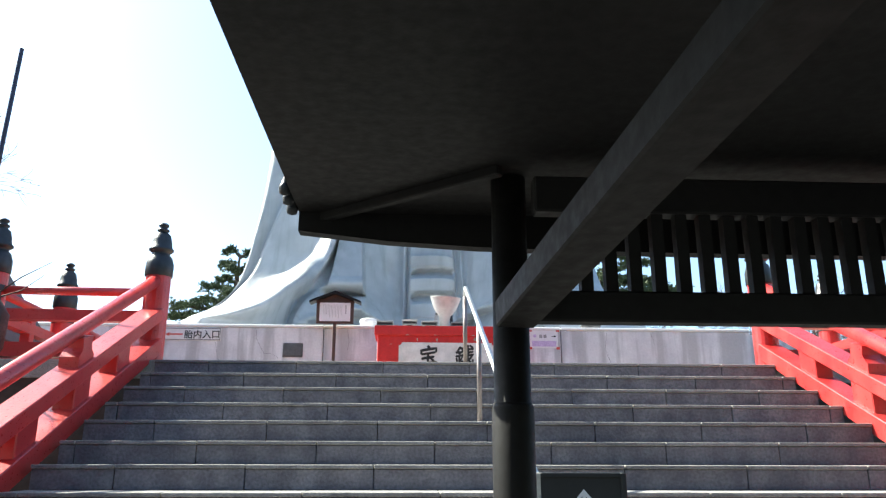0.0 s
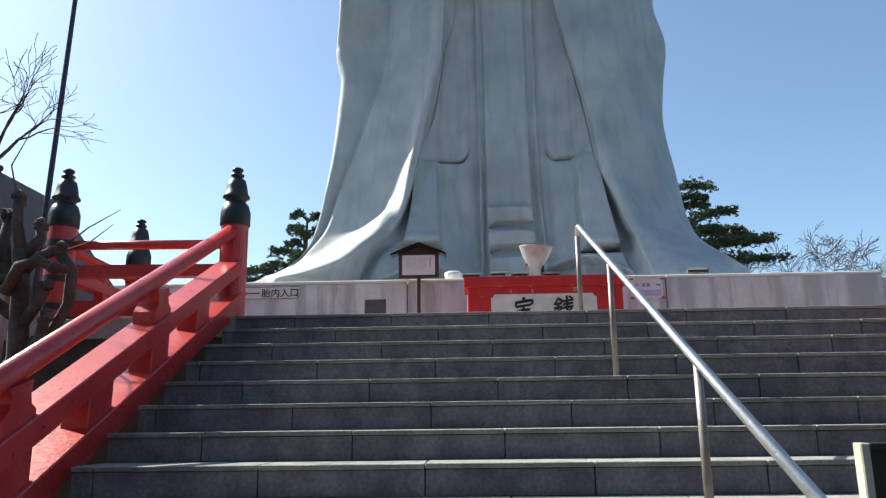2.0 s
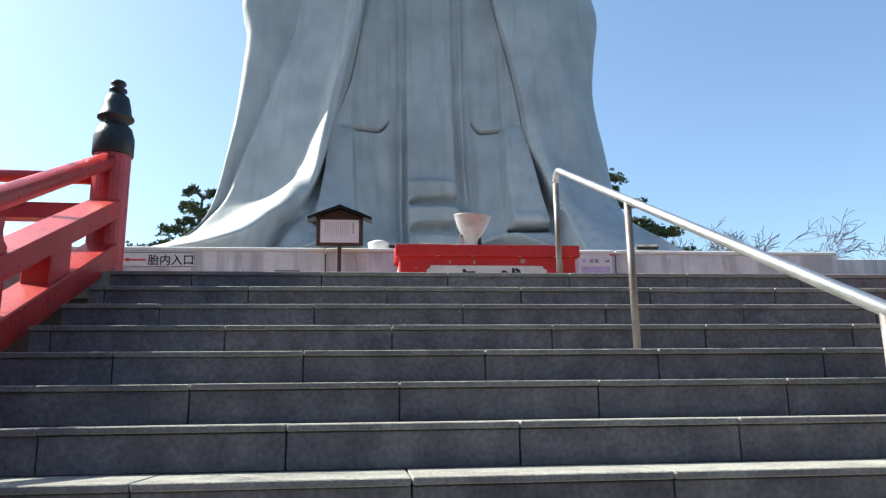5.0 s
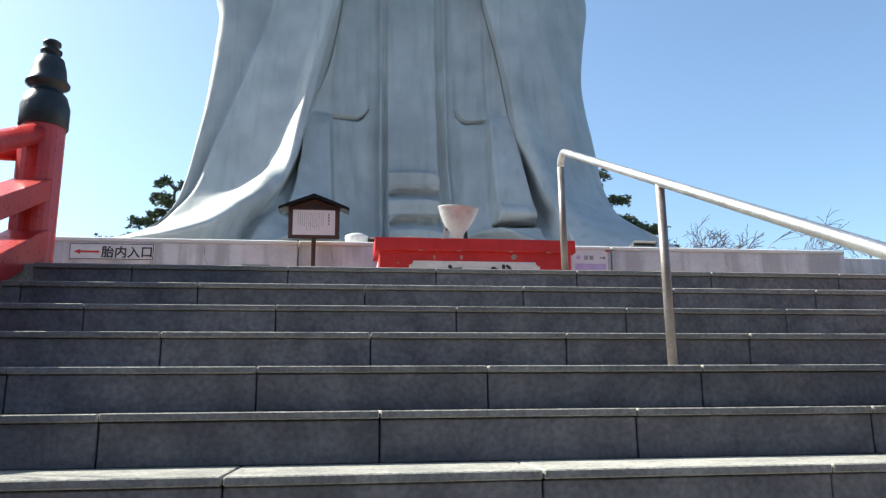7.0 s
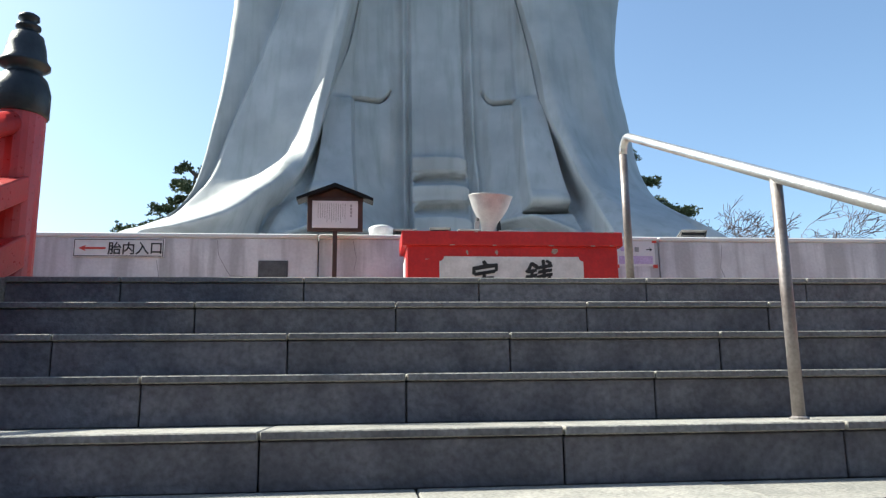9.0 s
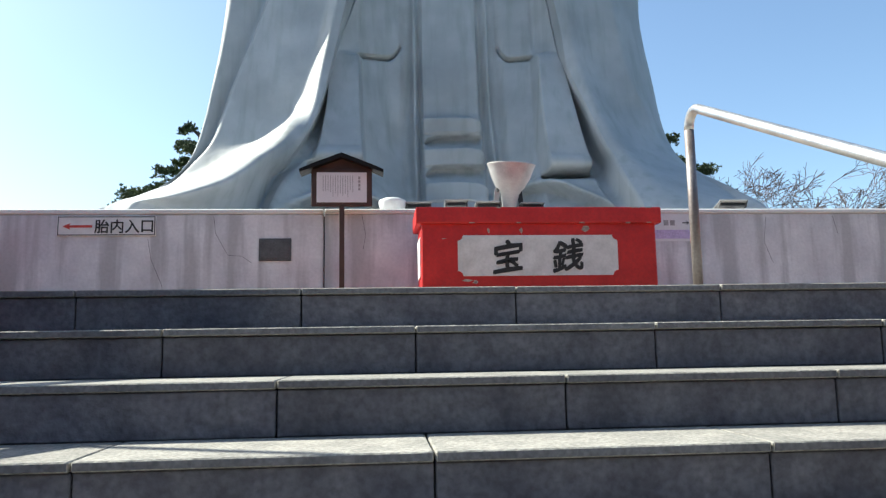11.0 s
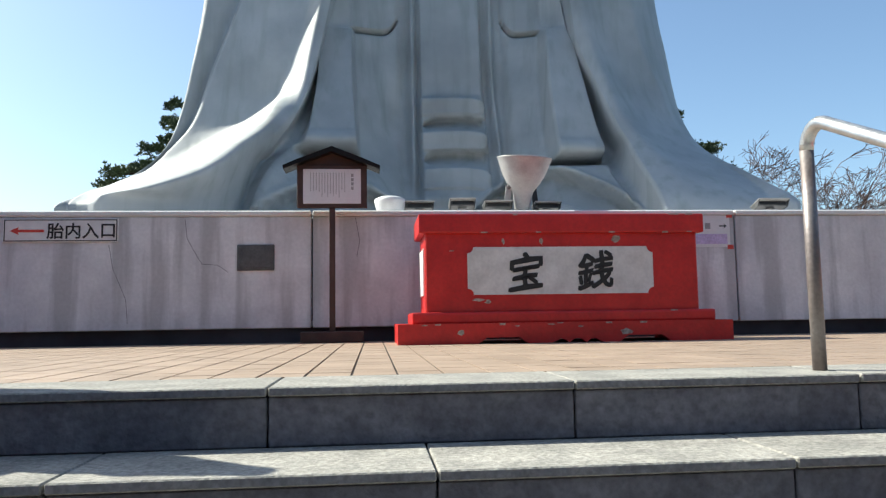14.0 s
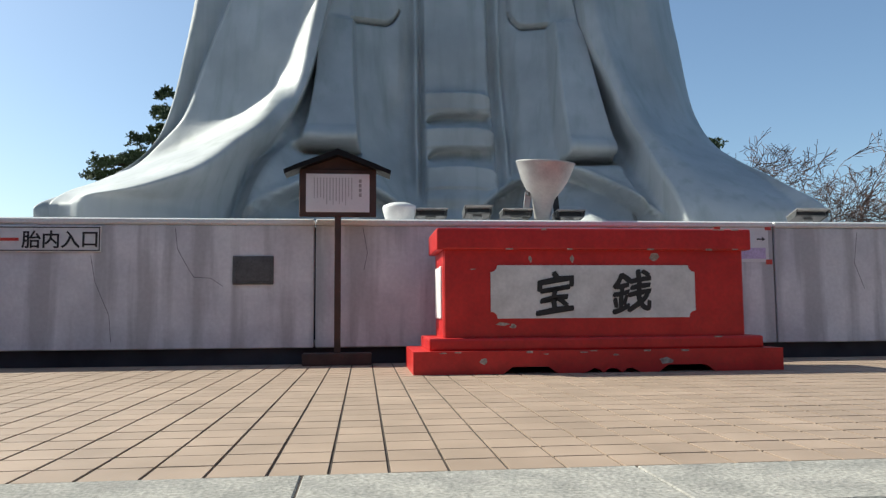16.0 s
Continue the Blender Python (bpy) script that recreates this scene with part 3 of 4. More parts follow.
def notice_board():
    t = thing("notice_board", "roofed brown wooden notice board with a white text sheet", "notice board", at=(0, 0, 0))
    cx, y = -0.05, 4.63
    part("foot", boxed(cx - 0.285, cx + 0.285, y - 0.09, y + 0.07, 0.0, 0.10, 0.008), BROWN_WOOD, t)
    part("post", boxed(cx - 0.026, cx + 0.026, y - 0.026, y + 0.026, 0.09, 1.27, 0.004), BROWN_WOOD, t)
    frame_ = part("board_frame", boxed(cx - 0.322, cx + 0.322, y - 0.035, y + 0.03, 1.24, 1.64, 0.005), BROWN_WOOD, t)
    part("text_sheet", boxed(cx - 0.265, cx + 0.265, y - 0.042, y - 0.03, 1.275, 1.60, 0.002), PAPER, frame_, "white sheet with columns of text")
    bm = bmesh.new()
    rnd = random.Random(7)
    for k in range(13):
        x = cx - 0.2 + 0.026 * k
        ln = rnd.uniform(0.15, 0.23)
        z = 1.565
        while z > 1.565 - ln:
            h = rnd.uniform(0.010, 0.016)
            box(bm, x, x + 0.008, y - 0.0436, y - 0.0415, z - h, z)
            z -= h + 0.006
    part("text_columns", bm, GREY_INK, frame_, "columns of small dark text")
    bm = bmesh.new()
    for k in range(4):
        box(bm, cx + 0.175, cx + 0.198, y - 0.0438, y - 0.0415, 1.525 - 0.04 * k, 1.555 - 0.04 * k)
    part("title_column", bm, GREY_INK, frame_)
    roof = bmesh.new()
    out = [(cx - 0.445, 1.62), (cx - 0.32, 1.675), (cx, 1.80), (cx + 0.32, 1.675), (cx + 0.445, 1.62), (cx + 0.44, 1.585), (cx + 0.32, 1.635), (cx, 1.75), (cx - 0.32, 1.635), (cx - 0.44, 1.585)]
    prism(roof, out, y - 0.12, y + 0.12)
    part("roof", roof, DARK_WOOD, t, "dark gabled roof boards")
    part("gable", prism(bmesh.new(), [(cx - 0.31, 1.635), (cx, 1.75), (cx + 0.31, 1.635)], y - 0.02, y + 0.02), BROWN_WOOD, t)
    return t


notice_board()

# ---------------------------------------------------------------- signs on the parapet


def entrance_sign():
    t = thing("direction_sign", "white wall sign with a red arrow and black characters", "sign")
    x0, x1, z0, z1, y = -3.03, -2.015, 0.95, 1.17, 4.80
    part("plate", boxed(x0, x1, y - 0.014, y - 0.002, z0, z1, 0.003), WHITE, t)
    bm = bmesh.new()
    for a, b, c, d in ((x0 + 0.01, x1 - 0.01, z0 + 0.01, z0 + 0.018), (x0 + 0.01, x1 - 0.01, z1 - 0.018, z1 - 0.01), (x0 + 0.01, x0 + 0.018, z0 + 0.018, z1 - 0.018), (x1 - 0.018, x1 - 0.01, z0 + 0.018, z1 - 0.018)):
        box(bm, a, b, y - 0.017, y - 0.013, c, d)
    part("border", bm, INK, t, "thin black border")
    zc = (z0 + z1) / 2 - 0.005
    arrow = [(x0 + 0.06, zc), (x0 + 0.14, zc + 0.035), (x0 + 0.13, zc + 0.012), (x0 + 0.36, zc + 0.012), (x0 + 0.36, zc - 0.012), (x0 + 0.13, zc - 0.012), (x0 + 0.14, zc - 0.035)]
    part("arrow", prism(bmesh.new(), arrow, y - 0.018, y - 0.013), RED_INK, t, "red arrow")
    for k, ch in enumerate("胎内入口"):
        part("character", shifted(lettering(ch, 0.155, 0.002, 0.002), x0 + 0.46 + 0.155 * k, y - 0.017, zc), INK, t)
    return t


entrance_sign()


def wall_plate():
    t = thing("wall_plate", "small grey metal plate set in the concrete wall", "plate")
    part("frame", boxed(-0.94, -0.597, 4.782, 4.802, 0.676, 0.919, 0.006), PLATE, t)
    part("cover", boxed(-0.915, -0.622, 4.776, 4.788, 0.70, 0.895, 0.004), PLATE, t)
    return t


wall_plate()


def route_notice():
    t = thing("route_notice", "white and lilac paper route notice taped to the wall", "notice")
    x0, x1, z0, z1, y = 3.38, 3.87, 0.87, 1.185, 4.80
    part("sheet", boxed(x0, x1, y - 0.005, y - 0.0015, z0, z1), PAPER, t)
    part("picture", boxed(x0 + 0.03, x1 - 0.03, y - 0.0065, y - 0.004, z0 + 0.03, z0 + 0.13), LILAC, t, "pale lilac printed picture")
    part("mark", lathe(bmesh.new(), [(0.03, -0.002), (0.03, 0.002)], 12, pose(x0 + 0.08, y - 0.006, z1 - 0.1, 90, 0, 0)), LILAC, t)
    for k in range(2):
        part("character", boxed(x0 + 0.16 + 0.075 * k, x0 + 0.215 + 0.075 * k, y - 0.0068, y - 0.004, z1 - 0.135, z1 - 0.075), GREY_INK, t)
    zc = z1 - 0.105
    arrow = [(x1 - 0.11, zc + 0.006), (x1 - 0.055, zc + 0.006), (x1 - 0.065, zc + 0.025), (x1 - 0.03, zc), (x1 - 0.065, zc - 0.025), (x1 - 0.055, zc - 0.006), (x1 - 0.11, zc - 0.006)]
    part("arrow", prism(bmesh.new(), arrow, y - 0.0068, y - 0.004), INK, t)
    for cx, cz in ((x0, z1), (x1, z1), (x0, z0), (x1, z0)):
        part("tape", boxed(cx - 0.03, cx + 0.03, y - 0.0078, y - 0.0052, cz - 0.022, cz + 0.022), RED_INK, t, "strip of red tape")
    return t


route_notice()

# ---------------------------------------------------------------- handrail in the middle of the stairs


def centre_handrail():
    t = thing("handrail", "round galvanised steel handrail running up the middle of the stairs", "handrail", at=(0, 0, 0))
    x = 1.863
    slope = 0.452
    top = [(x, 0.18, 0.0), (x, 0.18, 0.775)]
    for k in range(1, 7):
        a = radians(114 * k / 6)
        top.append((x, 0.18 - 0.08 * (1 - math.cos(a)), 0.775 + 0.08 * math.sin(a)))
    y1, z1 = top[-1][1:]
    top.append((x, -5.2, z1 + (-5.2 - y1) * slope))
    part("rail", tube(bmesh.new(), top[1:], 0.024, 14), STEEL, t, smooth=True)
    part("post", tube(bmesh.new(), top[:2], 0.024, 14), STEEL_POST, t, smooth=True)
    for y in (-1.43, -3.50, -5.15):
        n = math.floor(-y / RUN + 1e-6) + 1
        z = max(FLOOR, -n * RISE)
        part("post", tube(bmesh.new(), [(x, y, z), (x, y, z1 + (y - y1) * slope)], 0.022, 12), STEEL_POST, t, smooth=True)
        part("flange", lathe(bmesh.new(), [(0.034, 0), (0.034, 0.006), (0.024, 0.012)], 14, pose(x, y, z)), STEEL_POST, t)
    return t


centre_handrail()

# ---------------------------------------------------------------- vermilion balustrades
FINIAL = [(0.150, 0.0), (0.157, 0.01), (0.157, 0.15), (0.150, 0.175), (0.132, 0.235), (0.105, 0.262), (0.098, 0.28), (0.112, 0.298), (0.142, 0.318), (0.142, 0.332), (0.120, 0.36), (0.108, 0.44), (0.090, 0.51), (0.062, 0.535), (0.048, 0.548), (0.070, 0.562), (0.070, 0.578), (0.046, 0.592), (0.040, 0.605), (0.060, 0.622), (0.058, 0.642), (0.040, 0.655), (0.012, 0.668)]


def newel(t, x, y, base, lift, bands=True):
    post = part("post", lathe(bmesh.new(), [(0.142, base), (0.142, lift + 1.025)], 24, pose(x, y, 0)), RED, t, smooth=False)
    part("finial", lathe(bmesh.new(), [(r, h + lift + 1.015) for r, h in FINIAL], 24, pose(x, y, 0)), BLACK_METAL, post, "black onion-shaped metal finial", smooth=True)
    if bands:
        for h in (0.13, 0.42, 0.80):
            part("band", lathe(bmesh.new(), [(0.149, lift + h), (0.149, lift + h + 0.07)], 24, pose(x, y, 0)), BLACK_METAL, post, "black metal band")


def sloped(x0, x1, ya, yb, za, zb, height, bevel=0.008):
    """A beam along y that rises from za to zb (its top), level ends plumb."""
    bm = bmesh.new()
    prism(bm, [(ya, za - height), (yb, zb - height), (yb, zb), (ya, za)], x0, x1, "x")
    bmesh.ops.bevel(bm, geom=bm.edges[:], offset=bevel, segments=1, affect="EDGES")
    return bm


def stair_balustrade(x, inner):
    """inner: +1 where the stairs lie to the right."""
    t = thing("stair_balustrade", "vermilion painted balustrade beside the stairs with black finials", "balustrade", "balustrades of the stairs", at=(0, 0, 0))
    newel(t, x, 0.42, -0.05, 0.0, False)
    ya, yb = -5.0, 0.36
    s = 0.47
    newel(t, x, ya - 0.1, FLOOR, s * (ya - 0.42) + 0.15, False)
    part("handrail", tube(bmesh.new(), [(x, ya, 0.79 + 0.482 * ya), (x, yb, 0.79 + 0.482 * yb)], 0.07, 18), RED, t, "round red handrail", smooth=True)
    part("middle_beam", sloped(x - 0.12, x + 0.12, ya, yb, 0.475 + s * ya, 0.475 + s * yb, 0.15), RED, t)
    lo, hi = (x - 0.12, x + 0.13) if inner > 0 else (x - 0.13, x + 0.12)
    part("bottom_beam", sloped(lo, hi, ya, yb, 0.125 + s * ya, 0.125 + s * yb, 0.19), RED, t)
    for k in range(5):
        y = -0.60 - 0.87 * k
        zb = s * y
        part("strut", sloped(x - 0.09, x + 0.09, y - 0.15, y + 0.15, 0.40 + s * (y - 0.15), 0.40 + s * (y + 0.15), 0.38), RED, t)
        if k % 2:
            out = [(-0.14, 0.0), (-0.15, 0.10), (-0.10, 0.15), (-0.085, 0.19), (-0.10, 0.27), (0.10, 0.33), (0.085, 0.25), (0.10, 0.20), (0.15, 0.17), (0.14, 0.0)]
            part("bearing_block", prism(bmesh.new(), [(y + p, 0.40 + zb + q) for p, q in out], x - 0.085, x + 0.085, "x"), RED, t)
    return t


stair_balustrade(-1.715, 1)
stair_balustrade(5.475, -1)


def level_balustrade(mirror):
    t = thing("terrace_balustrade", "vermilion balustrade with black-banded posts along the terrace edge", "balustrade", at=(0, 0, 0))
    bx, by, cx, cy, ax, ex = (3.785 + mirror * v if mirror < 0 else v for v in (-3.53, 0.33, -3.64, 2.40, -1.84, -3.70))
    by, cy = 0.33, 2.40
    newel(t, bx, by, -0.02, 0.0, True)
    newel(t, cx, cy, -0.02, 0.0, True)
    for a, b in (((ax, 0.41), (bx, by)), ((bx, by), (cx, cy)), ((cx, cy), (ex, 4.7)))[:3 if mirror > 0 else 2]:
        d = Vector((b[0] - a[0], b[1] - a[1], 0)).normalized()
        nrm = Vector((-d.y, d.x, 0))
        part("handrail", tube(bmesh.new(), [(a[0], a[1], 0.825), (b[0], b[1], 0.825)], 0.05, 16), RED, t, smooth=True)
        for z0, z1, w in ((0.475, 0.60, 0.07), (0.06, 0.22, 0.08)):
            pa, pb = Vector((*a, 0)), Vector((*b, 0))
            bm = bmesh.new()
            vs = [bm.verts.new(p + nrm * sgn * w + Vector((0, 0, z))) for p in (pa, pb) for z in (z0, z1) for sgn in (-1, 1)]
            for q in ((0, 1, 3, 2), (4, 6, 7, 5), (0, 4, 5, 1), (2, 3, 7, 6), (0, 2, 6, 4), (1, 5, 7, 3)):
                bm.faces.new([vs[i] for i in q])
            part("beam", bm, RED, t)
        for u in ((0.5,) if abs(a[1] - b[1]) > 0.5 else ()):
            p = Vector((*a, 0)).lerp(Vector((*b, 0)), u)
            part("strut", boxed(p.x - 0.06, p.x + 0.06, p.y - 0.06, p.y + 0.06, 0.2, 0.80, 0.006), RED, t)
    return t


level_balustrade(1)
level_balustrade(-1)

# ---------------------------------------------------------------- roofed rack at the foot of the stairs


def roofed_rack():
    t = thing("roofed_rack", "small dark wooden roofed rack with a slatted frieze beside the path", "shelter", at=(0, 0, FLOOR))
    h = -FLOOR
    px, py, w = 1.411, -6.75, 0.040
    for x, y in ((px, py), (px + 2.6, py), (px, -9.7), (px + 2.6, -9.7)):
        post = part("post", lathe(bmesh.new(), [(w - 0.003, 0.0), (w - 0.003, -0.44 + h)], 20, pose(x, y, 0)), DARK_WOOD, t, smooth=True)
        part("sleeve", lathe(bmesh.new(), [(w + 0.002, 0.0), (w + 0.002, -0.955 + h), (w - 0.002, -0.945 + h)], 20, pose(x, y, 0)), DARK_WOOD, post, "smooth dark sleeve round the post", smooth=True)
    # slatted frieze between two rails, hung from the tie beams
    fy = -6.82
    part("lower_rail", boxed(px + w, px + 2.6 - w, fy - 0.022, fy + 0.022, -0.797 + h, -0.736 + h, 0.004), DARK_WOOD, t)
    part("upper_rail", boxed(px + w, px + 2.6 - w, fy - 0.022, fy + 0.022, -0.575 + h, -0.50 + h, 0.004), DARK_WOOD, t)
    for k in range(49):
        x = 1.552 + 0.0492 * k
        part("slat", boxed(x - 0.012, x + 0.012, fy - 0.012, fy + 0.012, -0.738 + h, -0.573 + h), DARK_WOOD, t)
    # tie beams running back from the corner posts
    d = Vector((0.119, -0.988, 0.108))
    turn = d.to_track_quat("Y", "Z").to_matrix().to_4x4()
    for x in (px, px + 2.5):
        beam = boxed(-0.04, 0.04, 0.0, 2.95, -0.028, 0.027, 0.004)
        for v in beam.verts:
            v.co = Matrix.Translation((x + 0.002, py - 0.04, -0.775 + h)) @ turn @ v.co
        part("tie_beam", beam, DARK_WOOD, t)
    hip = boxed(0.0, 0.56, -0.011, 0.011, -0.496 + h, -0.47 + h, 0.003)
    turn = Vector((0.77, -0.64, 0)).to_track_quat("X", "Z").to_matrix().to_4x4()
    for v in hip.verts:
        v.co = Matrix.Translation((0.955, -6.47, 0)) @ turn @ v.co
    part("hip_rafter", hip, DARK_WOOD, t)
    # roof: boarded soffit, curved fascia, gently pitched top
    x0, x1, y0, y1 = 0.935, 4.4, -10.2, -6.48
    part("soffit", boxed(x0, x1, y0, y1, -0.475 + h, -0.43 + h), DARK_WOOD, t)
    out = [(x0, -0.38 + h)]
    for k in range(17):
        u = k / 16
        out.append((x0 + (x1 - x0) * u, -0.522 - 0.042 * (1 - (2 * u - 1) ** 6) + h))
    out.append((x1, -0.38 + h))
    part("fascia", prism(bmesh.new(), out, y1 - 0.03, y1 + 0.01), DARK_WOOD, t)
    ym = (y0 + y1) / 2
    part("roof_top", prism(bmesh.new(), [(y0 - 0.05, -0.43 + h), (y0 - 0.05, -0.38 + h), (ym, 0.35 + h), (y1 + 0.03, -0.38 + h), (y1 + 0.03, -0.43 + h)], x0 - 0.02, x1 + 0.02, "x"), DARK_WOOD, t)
    for k in range(3):
        part("eave_ornament", lathe(bmesh.new(), [(0.002, -0.018), (0.012, -0.014), (0.016, 0.0), (0.010, 0.012), (0.004, 0.03)], 10, pose(x0 - 0.012 - 0.004 * k, y1 - 0.06 - 0.035 * k, -0.475 + 0.012 * k + h)), BLACK_METAL, t, smooth=True)
    return t


roofed_rack()


def arrow_sign():
    t = thing("arrow_sign", "black standing board with a white arrow and a worn pale frame", "sign", at=(0, 0, FLOOR))
    x0, x1, y, top = 1.69, 2.04, -5.3, -1.095 - FLOOR
    part("board", boxed(x0 + 0.02, x1 - 0.02, y - 0.012, y + 0.012, top - 0.62, top - 0.015), BOARD_BLACK, t)
    part("stile", boxed(x0, x0 + 0.022, y - 0.02, y + 0.02, 0.0, top, 0.003), CREAM, t)
    part("stile", boxed(x1 - 0.022, x1, y - 0.02, y + 0.02, 0.0, top, 0.003), BOARD_BLACK, t)
    part("top_rail", boxed(x0 + 0.022, x1 - 0.022, y - 0.02, y + 0.02, top - 0.018, top, 0.003), BOARD_BLACK, t)
    part("foot", boxed(x0 - 0.01, x0 + 0.03, y - 0.25, y + 0.25, 0.0, 0.04, 0.004), BOARD_BLACK, t)
    part("foot", boxed(x1 - 0.03, x1 + 0.01, y - 0.25, y + 0.25, 0.0, 0.04, 0.004), BOARD_BLACK, t)
    cx, z = (x0 + x1) / 2 + 0.01, top - 0.06
    bm = bmesh.new()
    box(bm, cx - 0.006, cx + 0.006, y - 0.015, y - 0.011, z - 0.16, z - 0.01)
    for s in (-1, 1):
        prism(bm, [(cx, z), (cx + s * 0.075, z - 0.085), (cx + s * 0.062, z - 0.09), (cx, z - 0.018)], y - 0.0153, y - 0.0113)
    part("arrow", bm, WHITE, t, "white painted arrow pointing up")
    return t


arrow_sign()

# ---------------------------------------------------------------- lamps behind the parapet


def trumpet_lamp():
    t = thing("trumpet_lamp", "dusty white bowl-shaped lamp on two brackets behind the parapet", "lamp", at=(1.87, 5.35, 1.15))
    bowl = [(0.06, 0.04), (0.07, 0.14), (0.098, 0.31), (0.108, 0.36), (0.13, 0.395), (0.178, 0.46), (0.222, 0.54), (0.256, 0.63), (0.278, 0.695), (0.286, 0.705), (0.286, 0.717), (0.277, 0.72), (0.255, 0.66), (0.21, 0.55), (0.16, 0.47), (0.09, 0.42)]
    part("bowl", lathe(bmesh.new(), bowl, 32, pose(0, 0, 0, 7, 3, 0)), LAMP_WHITE, t, smooth=True)
    part("foot", lathe(bmesh.new(), [(0.16, 0.0), (0.16, 0.03), (0.10, 0.07)], 24), LAMP_WHITE, t)
    for s in (-1, 1):
        strap = bmesh.new()
        prism(strap, [(s * 0.20, 0.02), (s * 0.155, 0.02), (s * 0.105, 0.36), (s * 0.115, 0.43), (s * 0.14, 0.445), (s * 0.16, 0.42)], -0.055, -0.035)
        part("bracket", strap, LAMP_WHITE if s < 0 else BLACK_METAL, t, "bent metal strap bracket")
        part("bolt", lathe(bmesh.new(), [(0.022, 0.0), (0.022, 0.02), (0.012, 0.028)], 10, pose(s * 0.13, -0.055, 0.405, 90, 0, 0)), PLATE, t, "round bolt head")
    return t


trumpet_lamp()


def floodlight(x, y, z, w, turn, label):
    t = thing("floodlight", label, "floodlight", "floodlights behind the parapet", at=(x, y, z))
    part("stand", boxed(-0.05, 0.05, -0.012, 0.012, 0.0, 0.17, 0.003), LAMP_WHITE, t, "pale bracket")
    m = pose(0, 0, 0.205, turn, 0, 0)
    part("housing", boxed(-w / 2, w / 2, -0.06, 0.09, -0.028, 0.022, 0.010, m), PLATE, t)
    part("visor", boxed(-w / 2 - 0.012, w / 2 + 0.012, -0.12, 0.10, 0.024, 0.033, 0.003, m), LAMP_WHITE, t, "pale metal visor")
    for s in (-1, 1):
        part("cheek", prism(bmesh.new(), [(-0.11, 0.022), (0.09, 0.022), (0.09, -0.03), (-0.05, -0.03)], s * (w / 2 + 0.004) - 0.003, s * (w / 2 + 0.004) + 0.003, "x"), PLATE, t).matrix_basis = m
    part("lens", boxed(-w / 2 + 0.02, w / 2 - 0.02, -0.064, -0.061, -0.020, 0.018, 0.0, m), BOARD_BLACK, t, "dark glass lens")
    return t


floodlight(0.80, 5.30, 1.15, 0.28, -6, "small grey floodlight with a pale visor behind the wall")
floodlight(1.25, 5.34, 1.17, 0.25, -16, "small grey floodlight tilted forward behind the wall")
floodlight(1.61, 5.26, 1.15, 0.27, -5, "small grey floodlight beside the bowl-shaped lamp")
floodlight(2.14, 5.32, 1.15, 0.26, -6, "small grey floodlight beside the bowl-shaped lamp")
floodlight(4.60, 5.32, 1.16, 0.33, -18, "grey floodlight near the robe's hem")


def dome_lamp():
    t = thing("dome_lamp", "round white enamel dome lamp behind the parapet wall", "lamp", at=(0.50, 5.25, 1.15))
    part("dome", lathe(bmesh.new(), [(0.13, 0.0), (0.135, 0.04), (0.115, 0.075), (0.12, 0.12), (0.145, 0.18), (0.16, 0.245), (0.155, 0.27), (0.10, 0.295), (0.03, 0.302)], 28), WHITE, t, smooth=True)
    part("collar", lathe(bmesh.new(), [(0.15, 0.0), (0.15, 0.05)], 28), LAMP_WHITE, t)
    return t


dome_lamp()

# ---------------------------------------------------------------- mast, house and trees
mast = thing("mast", "slender dark blue metal mast beside the terrace", "mast", at=(-3.97, 0.55, FLOOR))
part("pole", tube(bmesh.new(), [(0, 0, 0), (0.17, 0, 4.04 - FLOOR)], [0.036, 0.026], 12), material("dark_blue_paint", (0.02, 0.025, 0.05), (0.03, 0.035, 0.07), 4.0, 0.5), mast)
part("base_plate", lathe(bmesh.new(), [(0.1, 0.0), (0.1, 0.02), (0.05, 0.05)], 16), BLACK_METAL, mast)


def small_house():
    t = thing("small_house", "plastered house with a steep dark roof behind the pruned tree", "house", at=(0, 0, FLOOR))
    h = -FLOOR
    part("wall", boxed(-6.7, -4.5, 1.0, 3.6, 0.0, 0.65 + h, 0.01), PLASTER, t)
    part("gable_wall", prism(bmesh.new(), [(-6.7, 0.65 + h), (-4.5, 0.65 + h), (-5.6, 2.1 + h)], 1.0, 3.6), PLASTER, t)
    for s in (-1, 1):
        a, b = (-5.6, 2.2 + h), (-5.6 + s * 1.3, 0.42 + h)
        part("roof", prism(bmesh.new(), [a, b, (b[0] + s * 0.02, b[1] + 0.12), (a[0], a[1] + 0.16)], 0.8, 3.8), BROWN_WOOD, t, "dark brown steep roof")
    return t


small_house()


